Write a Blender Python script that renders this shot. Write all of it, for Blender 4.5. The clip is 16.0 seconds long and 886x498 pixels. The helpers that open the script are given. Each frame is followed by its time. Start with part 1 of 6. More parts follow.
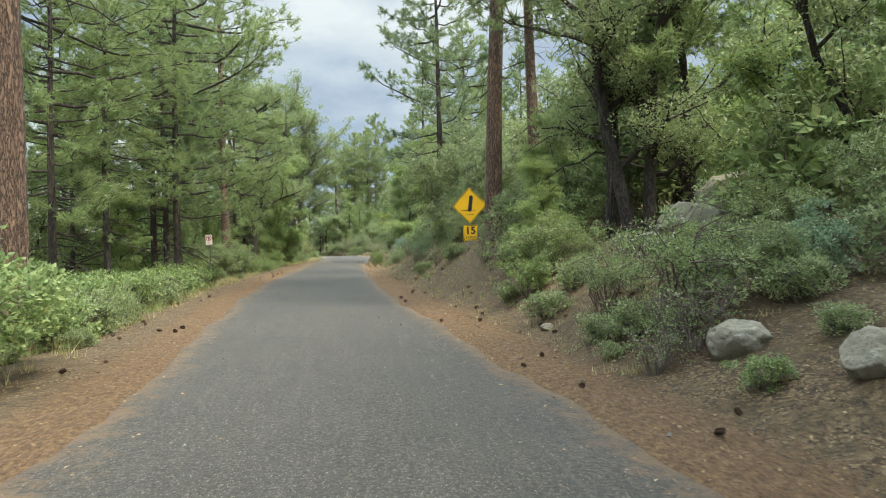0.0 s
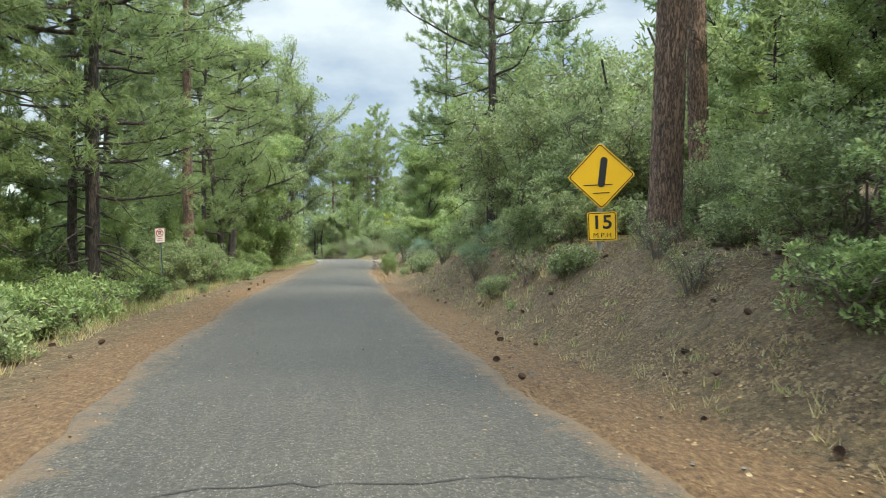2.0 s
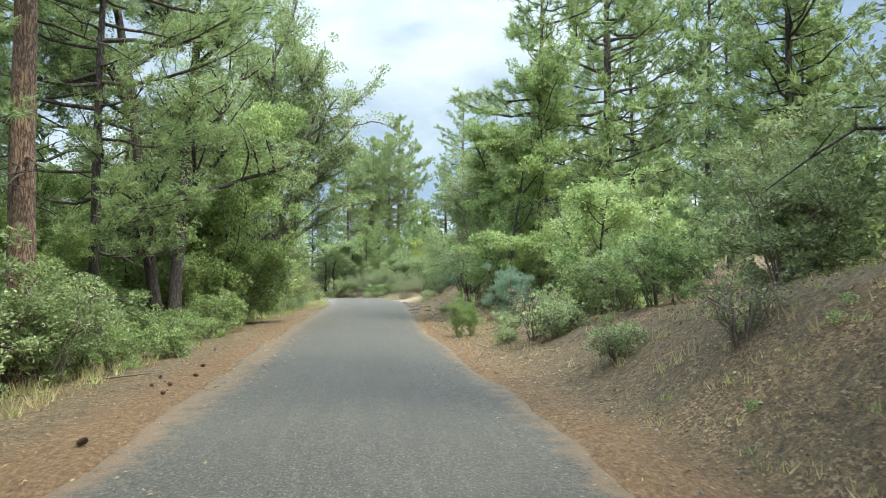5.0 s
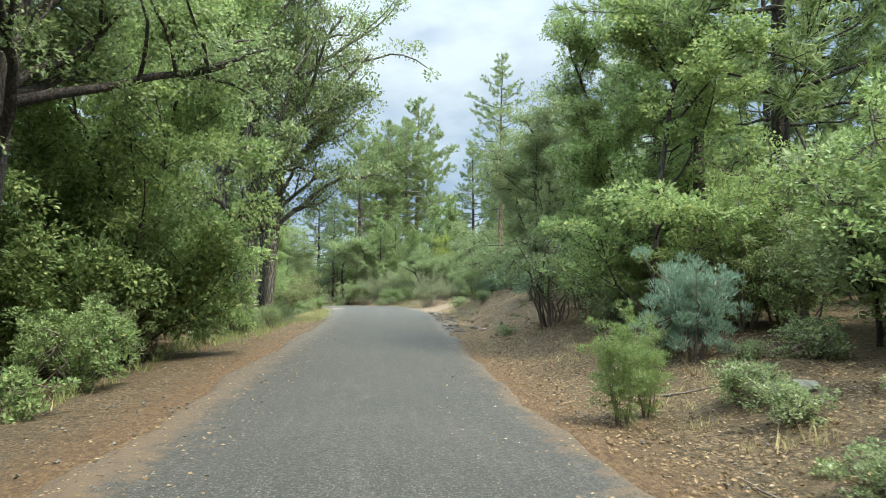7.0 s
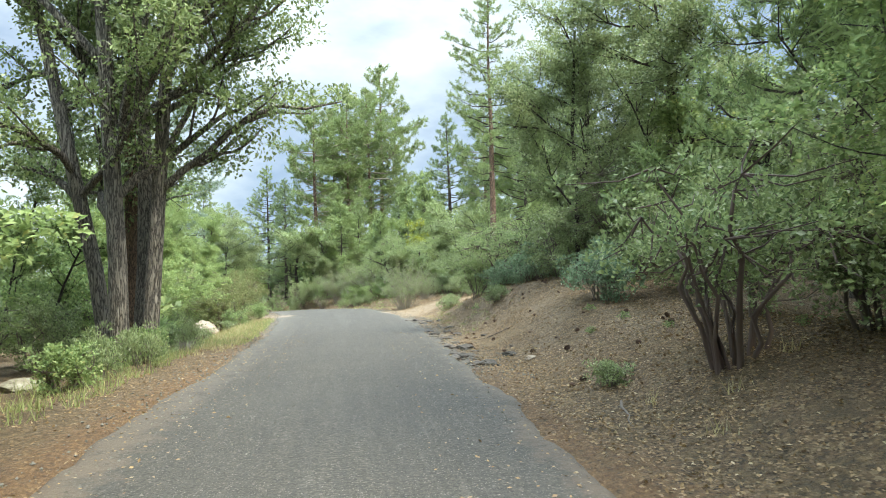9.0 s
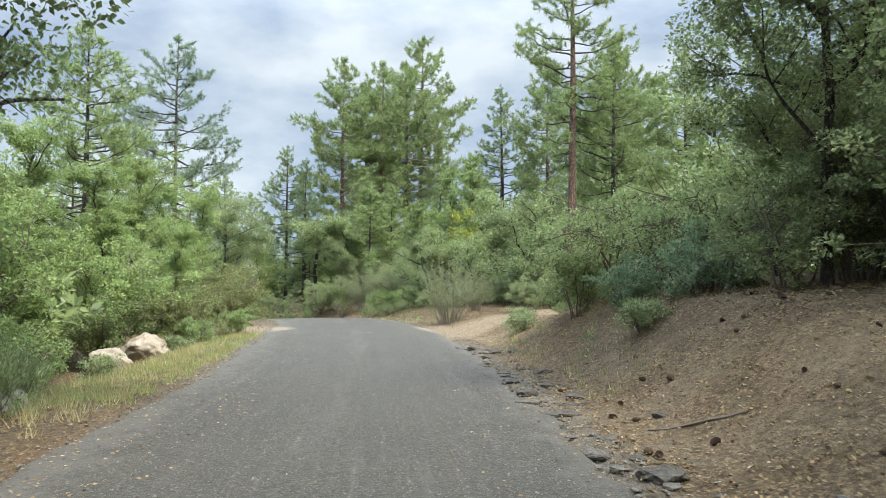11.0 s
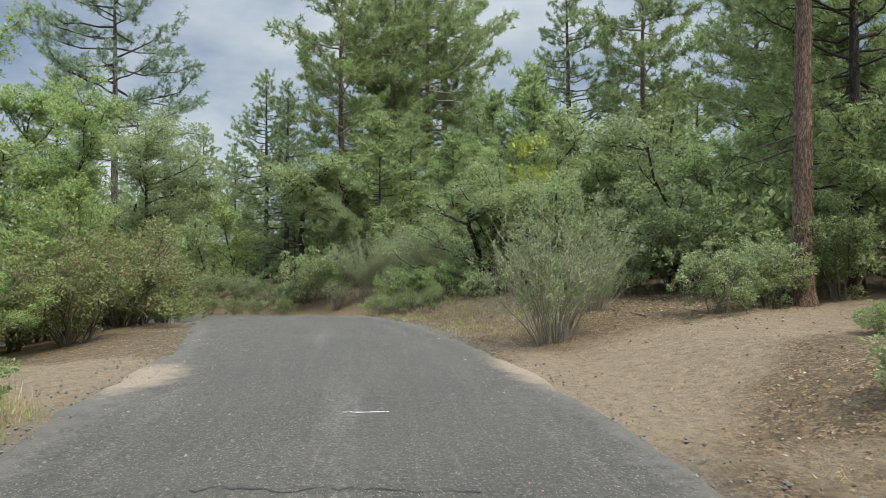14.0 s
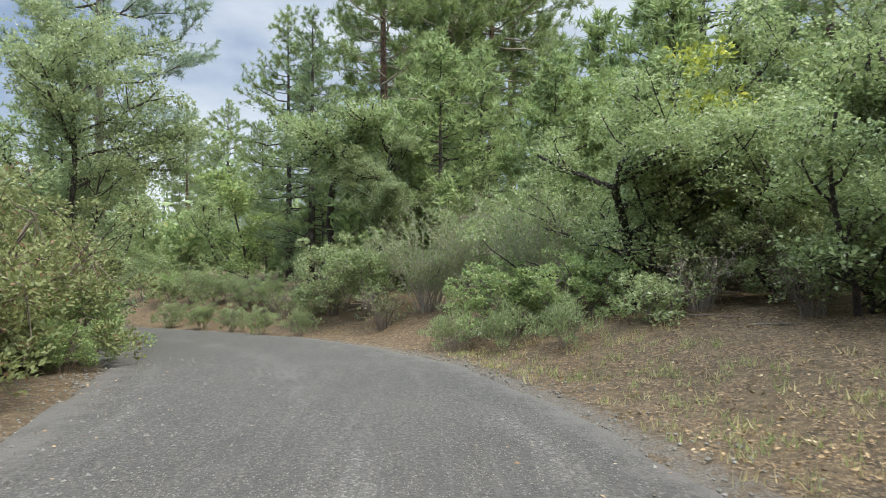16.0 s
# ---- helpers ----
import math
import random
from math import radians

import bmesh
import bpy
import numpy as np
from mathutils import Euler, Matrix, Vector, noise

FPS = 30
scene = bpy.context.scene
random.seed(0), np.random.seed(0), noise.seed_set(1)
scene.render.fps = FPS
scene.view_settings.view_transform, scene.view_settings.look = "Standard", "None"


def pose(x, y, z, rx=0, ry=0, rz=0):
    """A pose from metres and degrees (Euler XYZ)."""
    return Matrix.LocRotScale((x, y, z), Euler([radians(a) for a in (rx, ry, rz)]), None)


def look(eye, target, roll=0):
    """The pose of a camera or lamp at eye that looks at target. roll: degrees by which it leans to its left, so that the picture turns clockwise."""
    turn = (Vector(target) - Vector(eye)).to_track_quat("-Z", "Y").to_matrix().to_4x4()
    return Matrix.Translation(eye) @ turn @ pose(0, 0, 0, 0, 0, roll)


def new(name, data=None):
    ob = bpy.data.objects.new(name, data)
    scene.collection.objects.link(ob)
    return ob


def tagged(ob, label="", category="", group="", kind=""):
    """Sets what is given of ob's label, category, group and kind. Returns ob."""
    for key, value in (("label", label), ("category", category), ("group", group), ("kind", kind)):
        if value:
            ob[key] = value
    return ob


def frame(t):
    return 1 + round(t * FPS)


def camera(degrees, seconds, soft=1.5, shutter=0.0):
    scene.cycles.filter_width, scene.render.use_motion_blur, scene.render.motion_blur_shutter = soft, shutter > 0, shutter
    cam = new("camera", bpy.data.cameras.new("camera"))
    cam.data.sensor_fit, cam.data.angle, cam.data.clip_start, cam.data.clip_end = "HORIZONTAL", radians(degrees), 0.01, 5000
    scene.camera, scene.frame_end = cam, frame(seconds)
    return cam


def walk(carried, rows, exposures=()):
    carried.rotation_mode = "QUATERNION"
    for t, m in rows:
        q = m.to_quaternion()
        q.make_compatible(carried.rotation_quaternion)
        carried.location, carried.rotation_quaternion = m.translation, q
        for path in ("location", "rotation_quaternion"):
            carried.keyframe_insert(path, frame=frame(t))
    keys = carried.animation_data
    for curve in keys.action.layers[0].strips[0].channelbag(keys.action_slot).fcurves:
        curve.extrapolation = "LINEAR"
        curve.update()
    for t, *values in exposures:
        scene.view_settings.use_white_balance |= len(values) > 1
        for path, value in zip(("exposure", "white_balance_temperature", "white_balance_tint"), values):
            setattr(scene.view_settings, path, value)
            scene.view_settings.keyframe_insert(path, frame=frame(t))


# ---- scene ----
cam = camera(62.0, 16.0, soft=0.4, shutter=0.1)
PATH = [
    (0, (1.174, -0.593, 1.398), (1.395, 1.395, 1.38), -1.1),
    (0.5, (1.021, 1.821, 1.383), (1.259, 3.807, 1.413), -1.3),
    (1, (0.854, 4.268, 1.342), (1.1, 6.253, 1.38), -1.0),
    (1.5, (0.659, 6.888, 1.358), (0.901, 8.873, 1.38), -0.5),
    (2, (0.492, 9.625, 1.359), (0.73, 11.61, 1.351), -0.1),
    (2.5, (0.252, 12.41, 1.394), (0.486, 14.396, 1.371), 0.0),
    (2.8, (0.173, 14.086, 1.377), (0.384, 16.074, 1.355), -0.1),
    (3, (0.034, 15.281, 1.373), (0.231, 17.271, 1.353), 0.6),
    (3.5, (-0.099, 18.112, 1.363), (0.092, 20.103, 1.348), 0.2),
    (4, (-0.26, 20.87, 1.396), (-0.056, 22.86, 1.412), -0.0),
    (4.2, (-0.301, 21.97, 1.414), (-0.09, 23.959, 1.447), 0.1),
    (6.3, (-0.388, 33.827, 1.38), (-0.2, 35.814, 1.501), 0.3),
    (6.5, (-0.399, 34.955, 1.373), (-0.219, 36.943, 1.491), 0.3),
    (7, (-0.43, 37.755, 1.365), (-0.257, 39.746, 1.465), 0.4),
    (7.5, (-0.469, 40.505, 1.377), (-0.274, 42.493, 1.462), 0.1),
    (8, (-0.494, 43.114, 1.419), (-0.248, 45.097, 1.502), -0.4),
    (8.2, (-0.506, 44.128, 1.426), (-0.238, 46.108, 1.504), -0.4),
    (10.3, (0.126, 54.251, 1.354), (0.362, 56.234, 1.456), -3.4),
    (10.5, (0.113, 55.219, 1.348), (0.346, 57.203, 1.457), -1.1),
    (11, (0.094, 57.691, 1.344), (0.274, 59.681, 1.445), 0.4),
    (11.5, (0.102, 60.104, 1.362), (0.217, 62.099, 1.449), 1.7),
    (12, (0.106, 62.529, 1.336), (0.193, 64.527, 1.39), 1.5),
    (12.5, (0.087, 64.961, 1.346), (0.139, 66.96, 1.378), 0.4),
    (13, (0.078, 67.229, 1.332), (0.114, 69.229, 1.364), -0.1),
    (13.5, (0.057, 69.534, 1.334), (0.172, 71.53, 1.362), 0.2),
    (14, (-0.053, 71.886, 1.38), (0.102, 73.88, 1.406), 0.1),
    (14.5, (-0.124, 74.184, 1.417), (0.042, 76.177, 1.448), -0.3),
    (15, (-0.22, 76.349, 1.482), (-0.086, 78.344, 1.508), -0.6),
    (15.5, (-0.327, 78.562, 1.423), (-0.23, 80.559, 1.445), 0.2),
    (16, (-0.69, 81.002, 1.392), (-0.645, 83.001, 1.391), -0.0),
]
EXPOSURES = [(0, 0.8, 7450, 3), (2, 0.93, 7250, 1), (3.3, 1.14, 7120, 0), (4, 1.17, 7050, -1), (6.5, 0.83, 6900, 0), (8.2, 1.16, 7050, 0), (10.5, 1.0, 7050, 6), (11.2, 0.74, 7050, 5), (12, 0.46, 7100, 5), (13, 0.34, 7150, 5), (14.5, 0.42, 7150, 7), (16, 0.68, 7000, 8)]
walk(cam, [(t, look(eye, target, roll)) for t, eye, target, roll in PATH], EXPOSURES)

# ---- light ----
SUN_UP, SUN_TURN = radians(60), radians(136)
sun = new("sun", bpy.data.lights.new("sun", "SUN"))
sun.data.energy, sun.data.angle, sun.data.color = 3.7, radians(14), (1.0, 0.95, 0.87)
sun.matrix_world = look((0, 0, 60), (-60 * math.cos(SUN_UP) * math.sin(SUN_TURN), -60 * math.cos(SUN_UP) * math.cos(SUN_TURN), 60 - 60 * math.sin(SUN_UP)))
scene.view_settings.exposure = 0.0


def make_world():
    w = bpy.data.worlds.new("sky")
    scene.world = w
    w.use_nodes = True
    nt = w.node_tree
    nt.nodes.clear()
    out = nt.nodes.new("ShaderNodeOutputWorld")
    bg = nt.nodes.new("ShaderNodeBackground")
    sky = nt.nodes.new("ShaderNodeTexSky")
    sky.sky_type, sky.sun_disc = "NISHITA", False
    sky.sun_elevation, sky.sun_rotation = SUN_UP, SUN_TURN
    tc = nt.nodes.new("ShaderNodeTexCoord")
    mp = nt.nodes.new("ShaderNodeMapping")
    mp.inputs["Scale"].default_value = (1.0, 1.0, 2.2)
    n1 = nt.nodes.new("ShaderNodeTexNoise")
    n1.inputs["Scale"].default_value, n1.inputs["Detail"].default_value, n1.inputs["Roughness"].default_value = 2.6, 7, 0.55
    r1 = nt.nodes.new("ShaderNodeValToRGB")
    r1.color_ramp.elements[0].position, r1.color_ramp.elements[0].color = 0.39, (3.3, 4.5, 7.0, 1)
    r1.color_ramp.elements[1].position, r1.color_ramp.elements[1].color = 0.62, (8.4, 9.4, 11.0, 1)
    mix = nt.nodes.new("ShaderNodeMixRGB")
    mix.inputs[0].default_value = 0.88
    bg.inputs["Strength"].default_value = 0.11
    ln = nt.links.new
    ln(tc.outputs["Generated"], mp.inputs[0])
    ln(mp.outputs[0], n1.inputs["Vector"])
    ln(n1.outputs["Fac"], r1.inputs[0])
    sep = nt.nodes.new("ShaderNodeSeparateXYZ")
    rise = nt.nodes.new("ShaderNodeMapRange")
    rise.interpolation_type = "SMOOTHSTEP"
    for k, v in zip((1, 2, 3, 4), (0.28, 1.0, 0.53, 4.3)):
        rise.inputs[k].default_value = v
    mul = nt.nodes.new("ShaderNodeVectorMath")
    mul.operation = "SCALE"
    ln(tc.outputs["Generated"], sep.inputs[0])
    ln(sep.outputs["Z"], rise.inputs[0])
    ln(r1.outputs[0], mul.inputs[0])
    ln(rise.outputs[0], mul.inputs["Scale"])
    ln(sky.outputs[0], mix.inputs[1])
    ln(mul.outputs[0], mix.inputs[2])
    ln(mix.outputs[0], bg.inputs["Color"])
    ln(bg.outputs[0], out.inputs[0])


make_world()


# ---- materials ----
class Mat:
    """A small node builder round one Principled surface."""

    def __init__(self, name, rough=0.8):
        self.m = bpy.data.materials.new(name)
        self.m.use_nodes = True
        self.nt = self.m.node_tree
        self.b = self.nt.nodes["Principled BSDF"]
        self.b.inputs["Roughness"].default_value = rough
        self.tc = self.nt.nodes.new("ShaderNodeTexCoord")

    def node(self, kind, **sets):
        n = self.nt.nodes.new(kind)
        for k, v in sets.items():
            n.inputs[k.replace("_", " ")].default_value = v
        return n

    def link(self, a, b):
        self.nt.links.new(a, b)

    def coords(self, scale=(1, 1, 1)):
        mp = self.node("ShaderNodeMapping", Scale=scale)
        self.link(self.tc.outputs["Object"], mp.inputs[0])
        return mp.outputs[0]

    def noise(self, scale, detail=4, rough=0.6, vec=None):
        n = self.node("ShaderNodeTexNoise", Scale=scale, Detail=detail, Roughness=rough)
        self.link(vec or self.tc.outputs["Object"], n.inputs["Vector"])
        return n.outputs["Fac"]

    def voronoi(self, scale, feature="F1", vec=None):
        n = self.node("ShaderNodeTexVoronoi", Scale=scale)
        n.feature = feature
        self.link(vec or self.tc.outputs["Object"], n.inputs["Vector"])
        return n.outputs["Distance"]

    def cells(self, scale, vec=None):
        """A grey of its own for each small cell."""
        n = self.node("ShaderNodeTexVoronoi", Scale=scale)
        self.link(vec or self.tc.outputs["Object"], n.inputs["Vector"])
        sep = self.node("ShaderNodeSeparateColor")
        self.link(n.outputs["Color"], sep.inputs[0])
        return sep.outputs[0]

    def ramp(self, fac, *stops):
        n = self.node("ShaderNodeValToRGB")
        els = n.color_ramp.elements
        while len(els) < len(stops):
            els.new(0.5)
        for e, (p, c) in zip(els, stops):
            e.position, e.color = p, (*c, 1) if len(c) == 3 else c
        self.link(fac, n.inputs[0])
        return n.outputs[0]

    def grey(self, fac, lo, hi, a=0.0, b=1.0):
        n = self.node("ShaderNodeMapRange")
        for k, v in zip((1, 2, 3, 4), (lo, hi, a, b)):
            n.inputs[k].default_value = v
        self.link(fac, n.inputs[0])
        return n.outputs[0]

    def mix(self, fac, a, b, how="MIX"):
        n = self.node("ShaderNodeMixRGB")
        n.blend_type = how
        for s, v in zip(n.inputs, (fac, a, b)):
            if isinstance(v, (int, float)):
                s.default_value = v
            elif isinstance(v, tuple):
                s.default_value = (*v, 1)
            else:
                self.link(v, s)
        return n.outputs[0]

    def math(self, op, a, b):
        n = self.node("ShaderNodeMath")
        n.operation = op
        for s, v in zip(n.inputs, (a, b)):
            if isinstance(v, (int, float)):
                s.default_value = v
            else:
                self.link(v, s)
        return n.outputs[0]

    def attr(self, name):
        n = self.node("ShaderNodeAttribute")
        n.attribute_name = name
        return n.outputs["Fac"]

    def bump(self, height, strength=0.5, dist=0.02):
        n = self.node("ShaderNodeBump", Strength=strength, Distance=dist)
        self.link(height, n.inputs["Height"])
        self.link(n.outputs[0], self.b.inputs["Normal"])

    def colour(self, c):
        if isinstance(c, tuple):
            self.b.inputs["Base Color"].default_value = (*c, 1)
        else:
            self.link(c, self.b.inputs["Base Color"])
        return self


def leaf_material(name, dark, light, odd=None, through_light=0.4, rough=0.55):
    """Leaves: a colour for each leaf, a slow drift over the plant, and light that comes through."""
    s = Mat(name, rough)
    g = s.node("ShaderNodeNewGeometry")
    oi = s.node("ShaderNodeObjectInfo")
    c = s.mix(g.outputs["Random Per Island"], dark, light)
    drift = s.noise(0.9, 3)
    c = s.mix(s.grey(drift, 0.35, 0.7, 0.0, 0.45), c, light)
    c = s.mix(s.grey(oi.outputs["Random"], 0, 1, 0.0, 0.25), c, dark)
    if odd:
        c = s.mix(s.grey(g.outputs["Random Per Island"], 0.93, 0.95), c, odd)
    s.colour(c)
    s.b.inputs["Specular IOR Level"].default_value = 0.3
    tr = s.node("ShaderNodeBsdfTranslucent")
    s.link(c, tr.inputs["Color"])
    mx = s.node("ShaderNodeMixShader", Fac=through_light)
    s.link(s.b.outputs[0], mx.inputs[1])
    s.link(tr.outputs[0], mx.inputs[2])
    s.link(mx.outputs[0], s.nt.nodes["Material Output"].inputs["Surface"])
    return s.m


def bark_material(name, plate, plate2, crack, sx=9.0, sz=2.4):
    """Scaly bark: long uneven furrows between plates of two tones."""
    s = Mat(name, 0.92)
    v = s.coords((sx, sx, sz))
    big, mid, fine = s.noise(1.0, 4, 0.6, v), s.noise(2.6, 6, 0.7, v), s.noise(12, 5, 0.75, s.coords((sx, sx, sx * 0.5)))
    furrow = s.math("ABSOLUTE", s.math("SUBTRACT", s.noise(1.6, 5, 0.65, v), 0.5), 0)
    c = s.mix(s.grey(mid, 0.36, 0.64), plate, plate2)
    c = s.mix(s.grey(big, 0.4, 0.65, 0.0, 0.5), c, tuple(x * 0.55 for x in plate))
    c = s.mix(s.grey(fine, 0.35, 0.7, 0.0, 0.45), c, tuple(x * 0.4 for x in plate))
    deep = s.grey(furrow, 0.0, 0.075)
    c = s.mix(s.grey(furrow, 0.005, 0.075, 0.1, 1.0), crack, c)
    s.colour(c)
    s.bump(s.math("ADD", deep, s.math("MULTIPLY", s.math("ADD", mid, fine), 0.5)), 0.9, 0.03)
    return s.m


def ground_material():
    s = Mat("forest_floor", 0.95)
    n1, n2, n3 = s.noise(0.7, 6, 0.65), s.noise(9, 6, 0.7), s.noise(60, 4, 0.7)
    soil = s.ramp(n2, (0.36, (0.021, 0.014, 0.005)), (0.5, (0.082, 0.054, 0.022)), (0.64, (0.190, 0.130, 0.060)))
    soil = s.mix(s.grey(n1, 0.4, 0.66, 0.0, 0.65), soil, s.ramp(n3, (0.36, (0.030, 0.022, 0.010)), (0.64, (0.135, 0.098, 0.048))))
    straw = s.noise(26, 5, 0.75, s.coords((1.0, 0.45, 1.0)))
    needle = s.ramp(straw, (0.32, (0.042, 0.020, 0.008)), (0.5, (0.124, 0.068, 0.027)), (0.68, (0.212, 0.133, 0.062)))
    flake = s.ramp(s.cells(42, s.coords((1.0, 0.7, 1.0))), (0.0, (0.026, 0.016, 0.007)), (0.4, (0.084, 0.050, 0.022)), (0.75, (0.160, 0.100, 0.047)), (1.0, (0.260, 0.190, 0.105)))
    soil = s.mix(s.grey(s.noise(2.2, 4, 0.6), 0.40, 0.60, 0.15, 0.85), soil, flake)
    edge = s.math("ADD", s.attr("needle_litter"), s.math("MULTIPLY", s.math("SUBTRACT", n2, 0.5), 1.1))
    c = s.mix(s.grey(edge, 0.38, 0.62), soil, needle)
    sand = s.ramp(s.math("ADD", s.math("MULTIPLY", n2, 0.4), s.math("MULTIPLY", s.noise(48, 6, 0.8), 0.6)), (0.36, (0.066, 0.046, 0.025)), (0.5, (0.180, 0.132, 0.080)), (0.64, (0.300, 0.226, 0.146)))
    edge = s.math("ADD", s.attr("sand"), s.math("MULTIPLY", s.math("SUBTRACT", n1, 0.5), 0.9))
    c = s.mix(s.grey(edge, 0.35, 0.65), c, sand)
    gravel = s.ramp(s.noise(38, 4, 0.8), (0.3, (0.050, 0.042, 0.033)), (0.55, (0.128, 0.108, 0.082)), (0.75, (0.270, 0.240, 0.195)))
    edge = s.math("ADD", s.attr("gravel"), s.math("MULTIPLY", s.math("SUBTRACT", n2, 0.5), 1.2))
    c = s.mix(s.grey(edge, 0.35, 0.65), c, gravel)
    dots = s.voronoi(14)
    c = s.mix(s.grey(dots, 0.10, 0.22, 0.5, 0.0), c, (0.028, 0.020, 0.015))
    s.colour(c)
    s.bump(s.math("ADD", s.math("MULTIPLY", n2, 1.0), s.math("MULTIPLY", n3, 0.5)), 1.0, 0.07)
    return s.m


def asphalt_material():
    s = Mat("worn_asphalt", 0.86)
    agg = s.voronoi(38)
    grain = s.noise(30, 8, 0.85)
    along = s.noise(2.4, 5, 0.6, s.coords((2.2, 0.10, 1)))
    patch = s.noise(0.55, 5, 0.6)
    streak = s.noise(5, 6, 0.7, s.coords((3.0, 0.10, 1)))
    c = s.ramp(grain, (0.38, (0.009, 0.008, 0.006)), (0.5, (0.029, 0.026, 0.020)), (0.61, (0.097, 0.086, 0.066)))
    c = s.mix(s.grey(along, 0.42, 0.60, 0.0, 0.45), c, (0.028, 0.026, 0.022))
    c = s.mix(s.grey(patch, 0.42, 0.7, 0.0, 0.35), c, (0.059, 0.053, 0.041))
    c = s.mix(s.grey(streak, 0.55, 0.74, 0.0, 0.40), c, (0.100, 0.091, 0.076))
    c = s.mix(s.grey(s.noise(11, 7, 0.8), 0.50, 0.64, 0.0, 0.55), c, (0.012, 0.011, 0.009))
    c = s.mix(s.grey(agg, 0.06, 0.24, 0.95, 0.0), c, (0.240, 0.220, 0.180))
    pebble = s.voronoi(13)
    c = s.mix(s.grey(pebble, 0.05, 0.15, 0.8, 0.0), c, (0.200, 0.170, 0.140))
    pit = s.voronoi(21)
    c = s.mix(s.grey(pit, 0.08, 0.20, 0.8, 0.0), c, (0.010, 0.009, 0.008))
    loose = s.math("ADD", s.attr("loose"), s.math("MULTIPLY", s.math("SUBTRACT", s.noise(1.3, 8, 0.8, s.coords((1.6, 0.22, 1))), 0.5), 1.7))
    stones = s.ramp(s.cells(55), (0.0, (0.020, 0.018, 0.015)), (0.45, (0.060, 0.055, 0.046)), (0.8, (0.135, 0.124, 0.104)), (1.0, (0.300, 0.285, 0.250)))
    c = s.mix(s.grey(loose, 0.45, 0.95, 0.0, 0.75), c, stones)
    dust = s.math("ADD", s.attr("verge"), s.math("MULTIPLY", s.math("SUBTRACT", s.noise(3.0, 8, 0.78), 0.5), 2.3))
    tint = s.mix(s.attr("stony"), (0.125, 0.075, 0.036), (0.082, 0.074, 0.062))
    c = s.mix(s.grey(dust, 0.60, 1.0, 0.0, 0.7), c, tint)
    spill = s.math("ADD", s.attr("spill"), s.math("MULTIPLY", s.math("SUBTRACT", s.noise(2.4, 8, 0.75), 0.5), 1.0))
    c = s.mix(s.grey(spill, 0.42, 0.75, 0.0, 0.85), c, s.ramp(s.noise(45, 5, 0.75), (0.35, (0.115, 0.085, 0.055)), (0.65, (0.260, 0.205, 0.145))))
    s.colour(c)
    s.bump(s.math("ADD", grain, s.math("MULTIPLY", agg, 0.8)), 0.8, 0.010)
    return s.m


def stone_material(name, a, b, speck):
    s = Mat(name, 0.92)
    n1, n2 = s.noise(3.0, 6, 0.65), s.noise(34, 5, 0.75)
    c = s.mix(s.grey(n1, 0.35, 0.65), a, b)
    c = s.mix(s.grey(n2, 0.52, 0.68, 0.0, 0.7), c, speck)
    lich = s.voronoi(5.0)
    c = s.mix(s.grey(lich, 0.12, 0.30, 0.5, 0.0), c, (0.30, 0.31, 0.25))
    s.colour(c)
    s.bump(s.math("ADD", n1, s.math("MULTIPLY", n2, 0.3)), 0.8, 0.06)
    return s.m


def plain_material(name, c, rough=0.5, metal=0.0, wear=0.15):
    s = Mat(name, rough)
    n = s.noise(11, 5, 0.7)
    s.colour(s.mix(s.grey(n, 0.45, 0.75, 0.0, wear), c, tuple(x * 0.45 + 0.03 for x in c)))
    s.b.inputs["Metallic"].default_value = metal
    return s.m


M_GROUND, M_ASPHALT = ground_material(), asphalt_material()
M_BARK_RED = bark_material("ponderosa_bark", (0.235, 0.138, 0.094), (0.385, 0.250, 0.172), (0.030, 0.022, 0.018), 15.0, 3.4)
M_BARK_DARK = bark_material("dark_bark", (0.085, 0.066, 0.055), (0.14, 0.11, 0.09), (0.016, 0.013, 0.012), 11, 2.6)
M_BARK_GREY = bark_material("grey_bark", (0.235, 0.205, 0.165), (0.380, 0.335, 0.275), (0.026, 0.021, 0.018), 12, 2.2)
M_BARK_LIMB = bark_material("limb_bark", (0.10, 0.080, 0.066), (0.17, 0.14, 0.115), (0.02, 0.016, 0.014), 14, 5.0)
M_TWIG = plain_material("dry_twig", (0.135, 0.11, 0.088), 0.9, 0, 0.4)
M_TWIG_PALE = plain_material("pale_twig", (0.25, 0.22, 0.175), 0.9, 0, 0.4)
M_TWIG_RED = plain_material("manzanita_wood", (0.105, 0.072, 0.058), 0.8, 0, 0.4)
M_NEEDLE = leaf_material("pine_needles", (0.110, 0.165, 0.066), (0.360, 0.440, 0.190), None, 0.5)
M_NEEDLE_DARK = leaf_material("dark_pine_needles", (0.095, 0.148, 0.075), (0.320, 0.400, 0.200), None, 0.45)
M_NEEDLE_BLUE = leaf_material("greyish_pine_needles", (0.110, 0.165, 0.115), (0.315, 0.395, 0.270), None, 0.45)
M_OAK = leaf_material("live_oak_leaves", (0.086, 0.130, 0.054), (0.345, 0.415, 0.180), (0.40, 0.43, 0.28), 0.48)
M_BRIGHT = leaf_material("bright_leaves", (0.090, 0.142, 0.052), (0.345, 0.440, 0.180), (0.40, 0.43, 0.19), 0.48)
M_GREYLEAF = leaf_material("grey_green_leaves", (0.105, 0.145, 0.066), (0.355, 0.415, 0.200), (0.42, 0.45, 0.28), 0.48)
M_LIGHTLEAF = leaf_material("light_green_leaves", (0.095, 0.150, 0.048), (0.390, 0.490, 0.195), (0.42, 0.44, 0.17), 0.5)
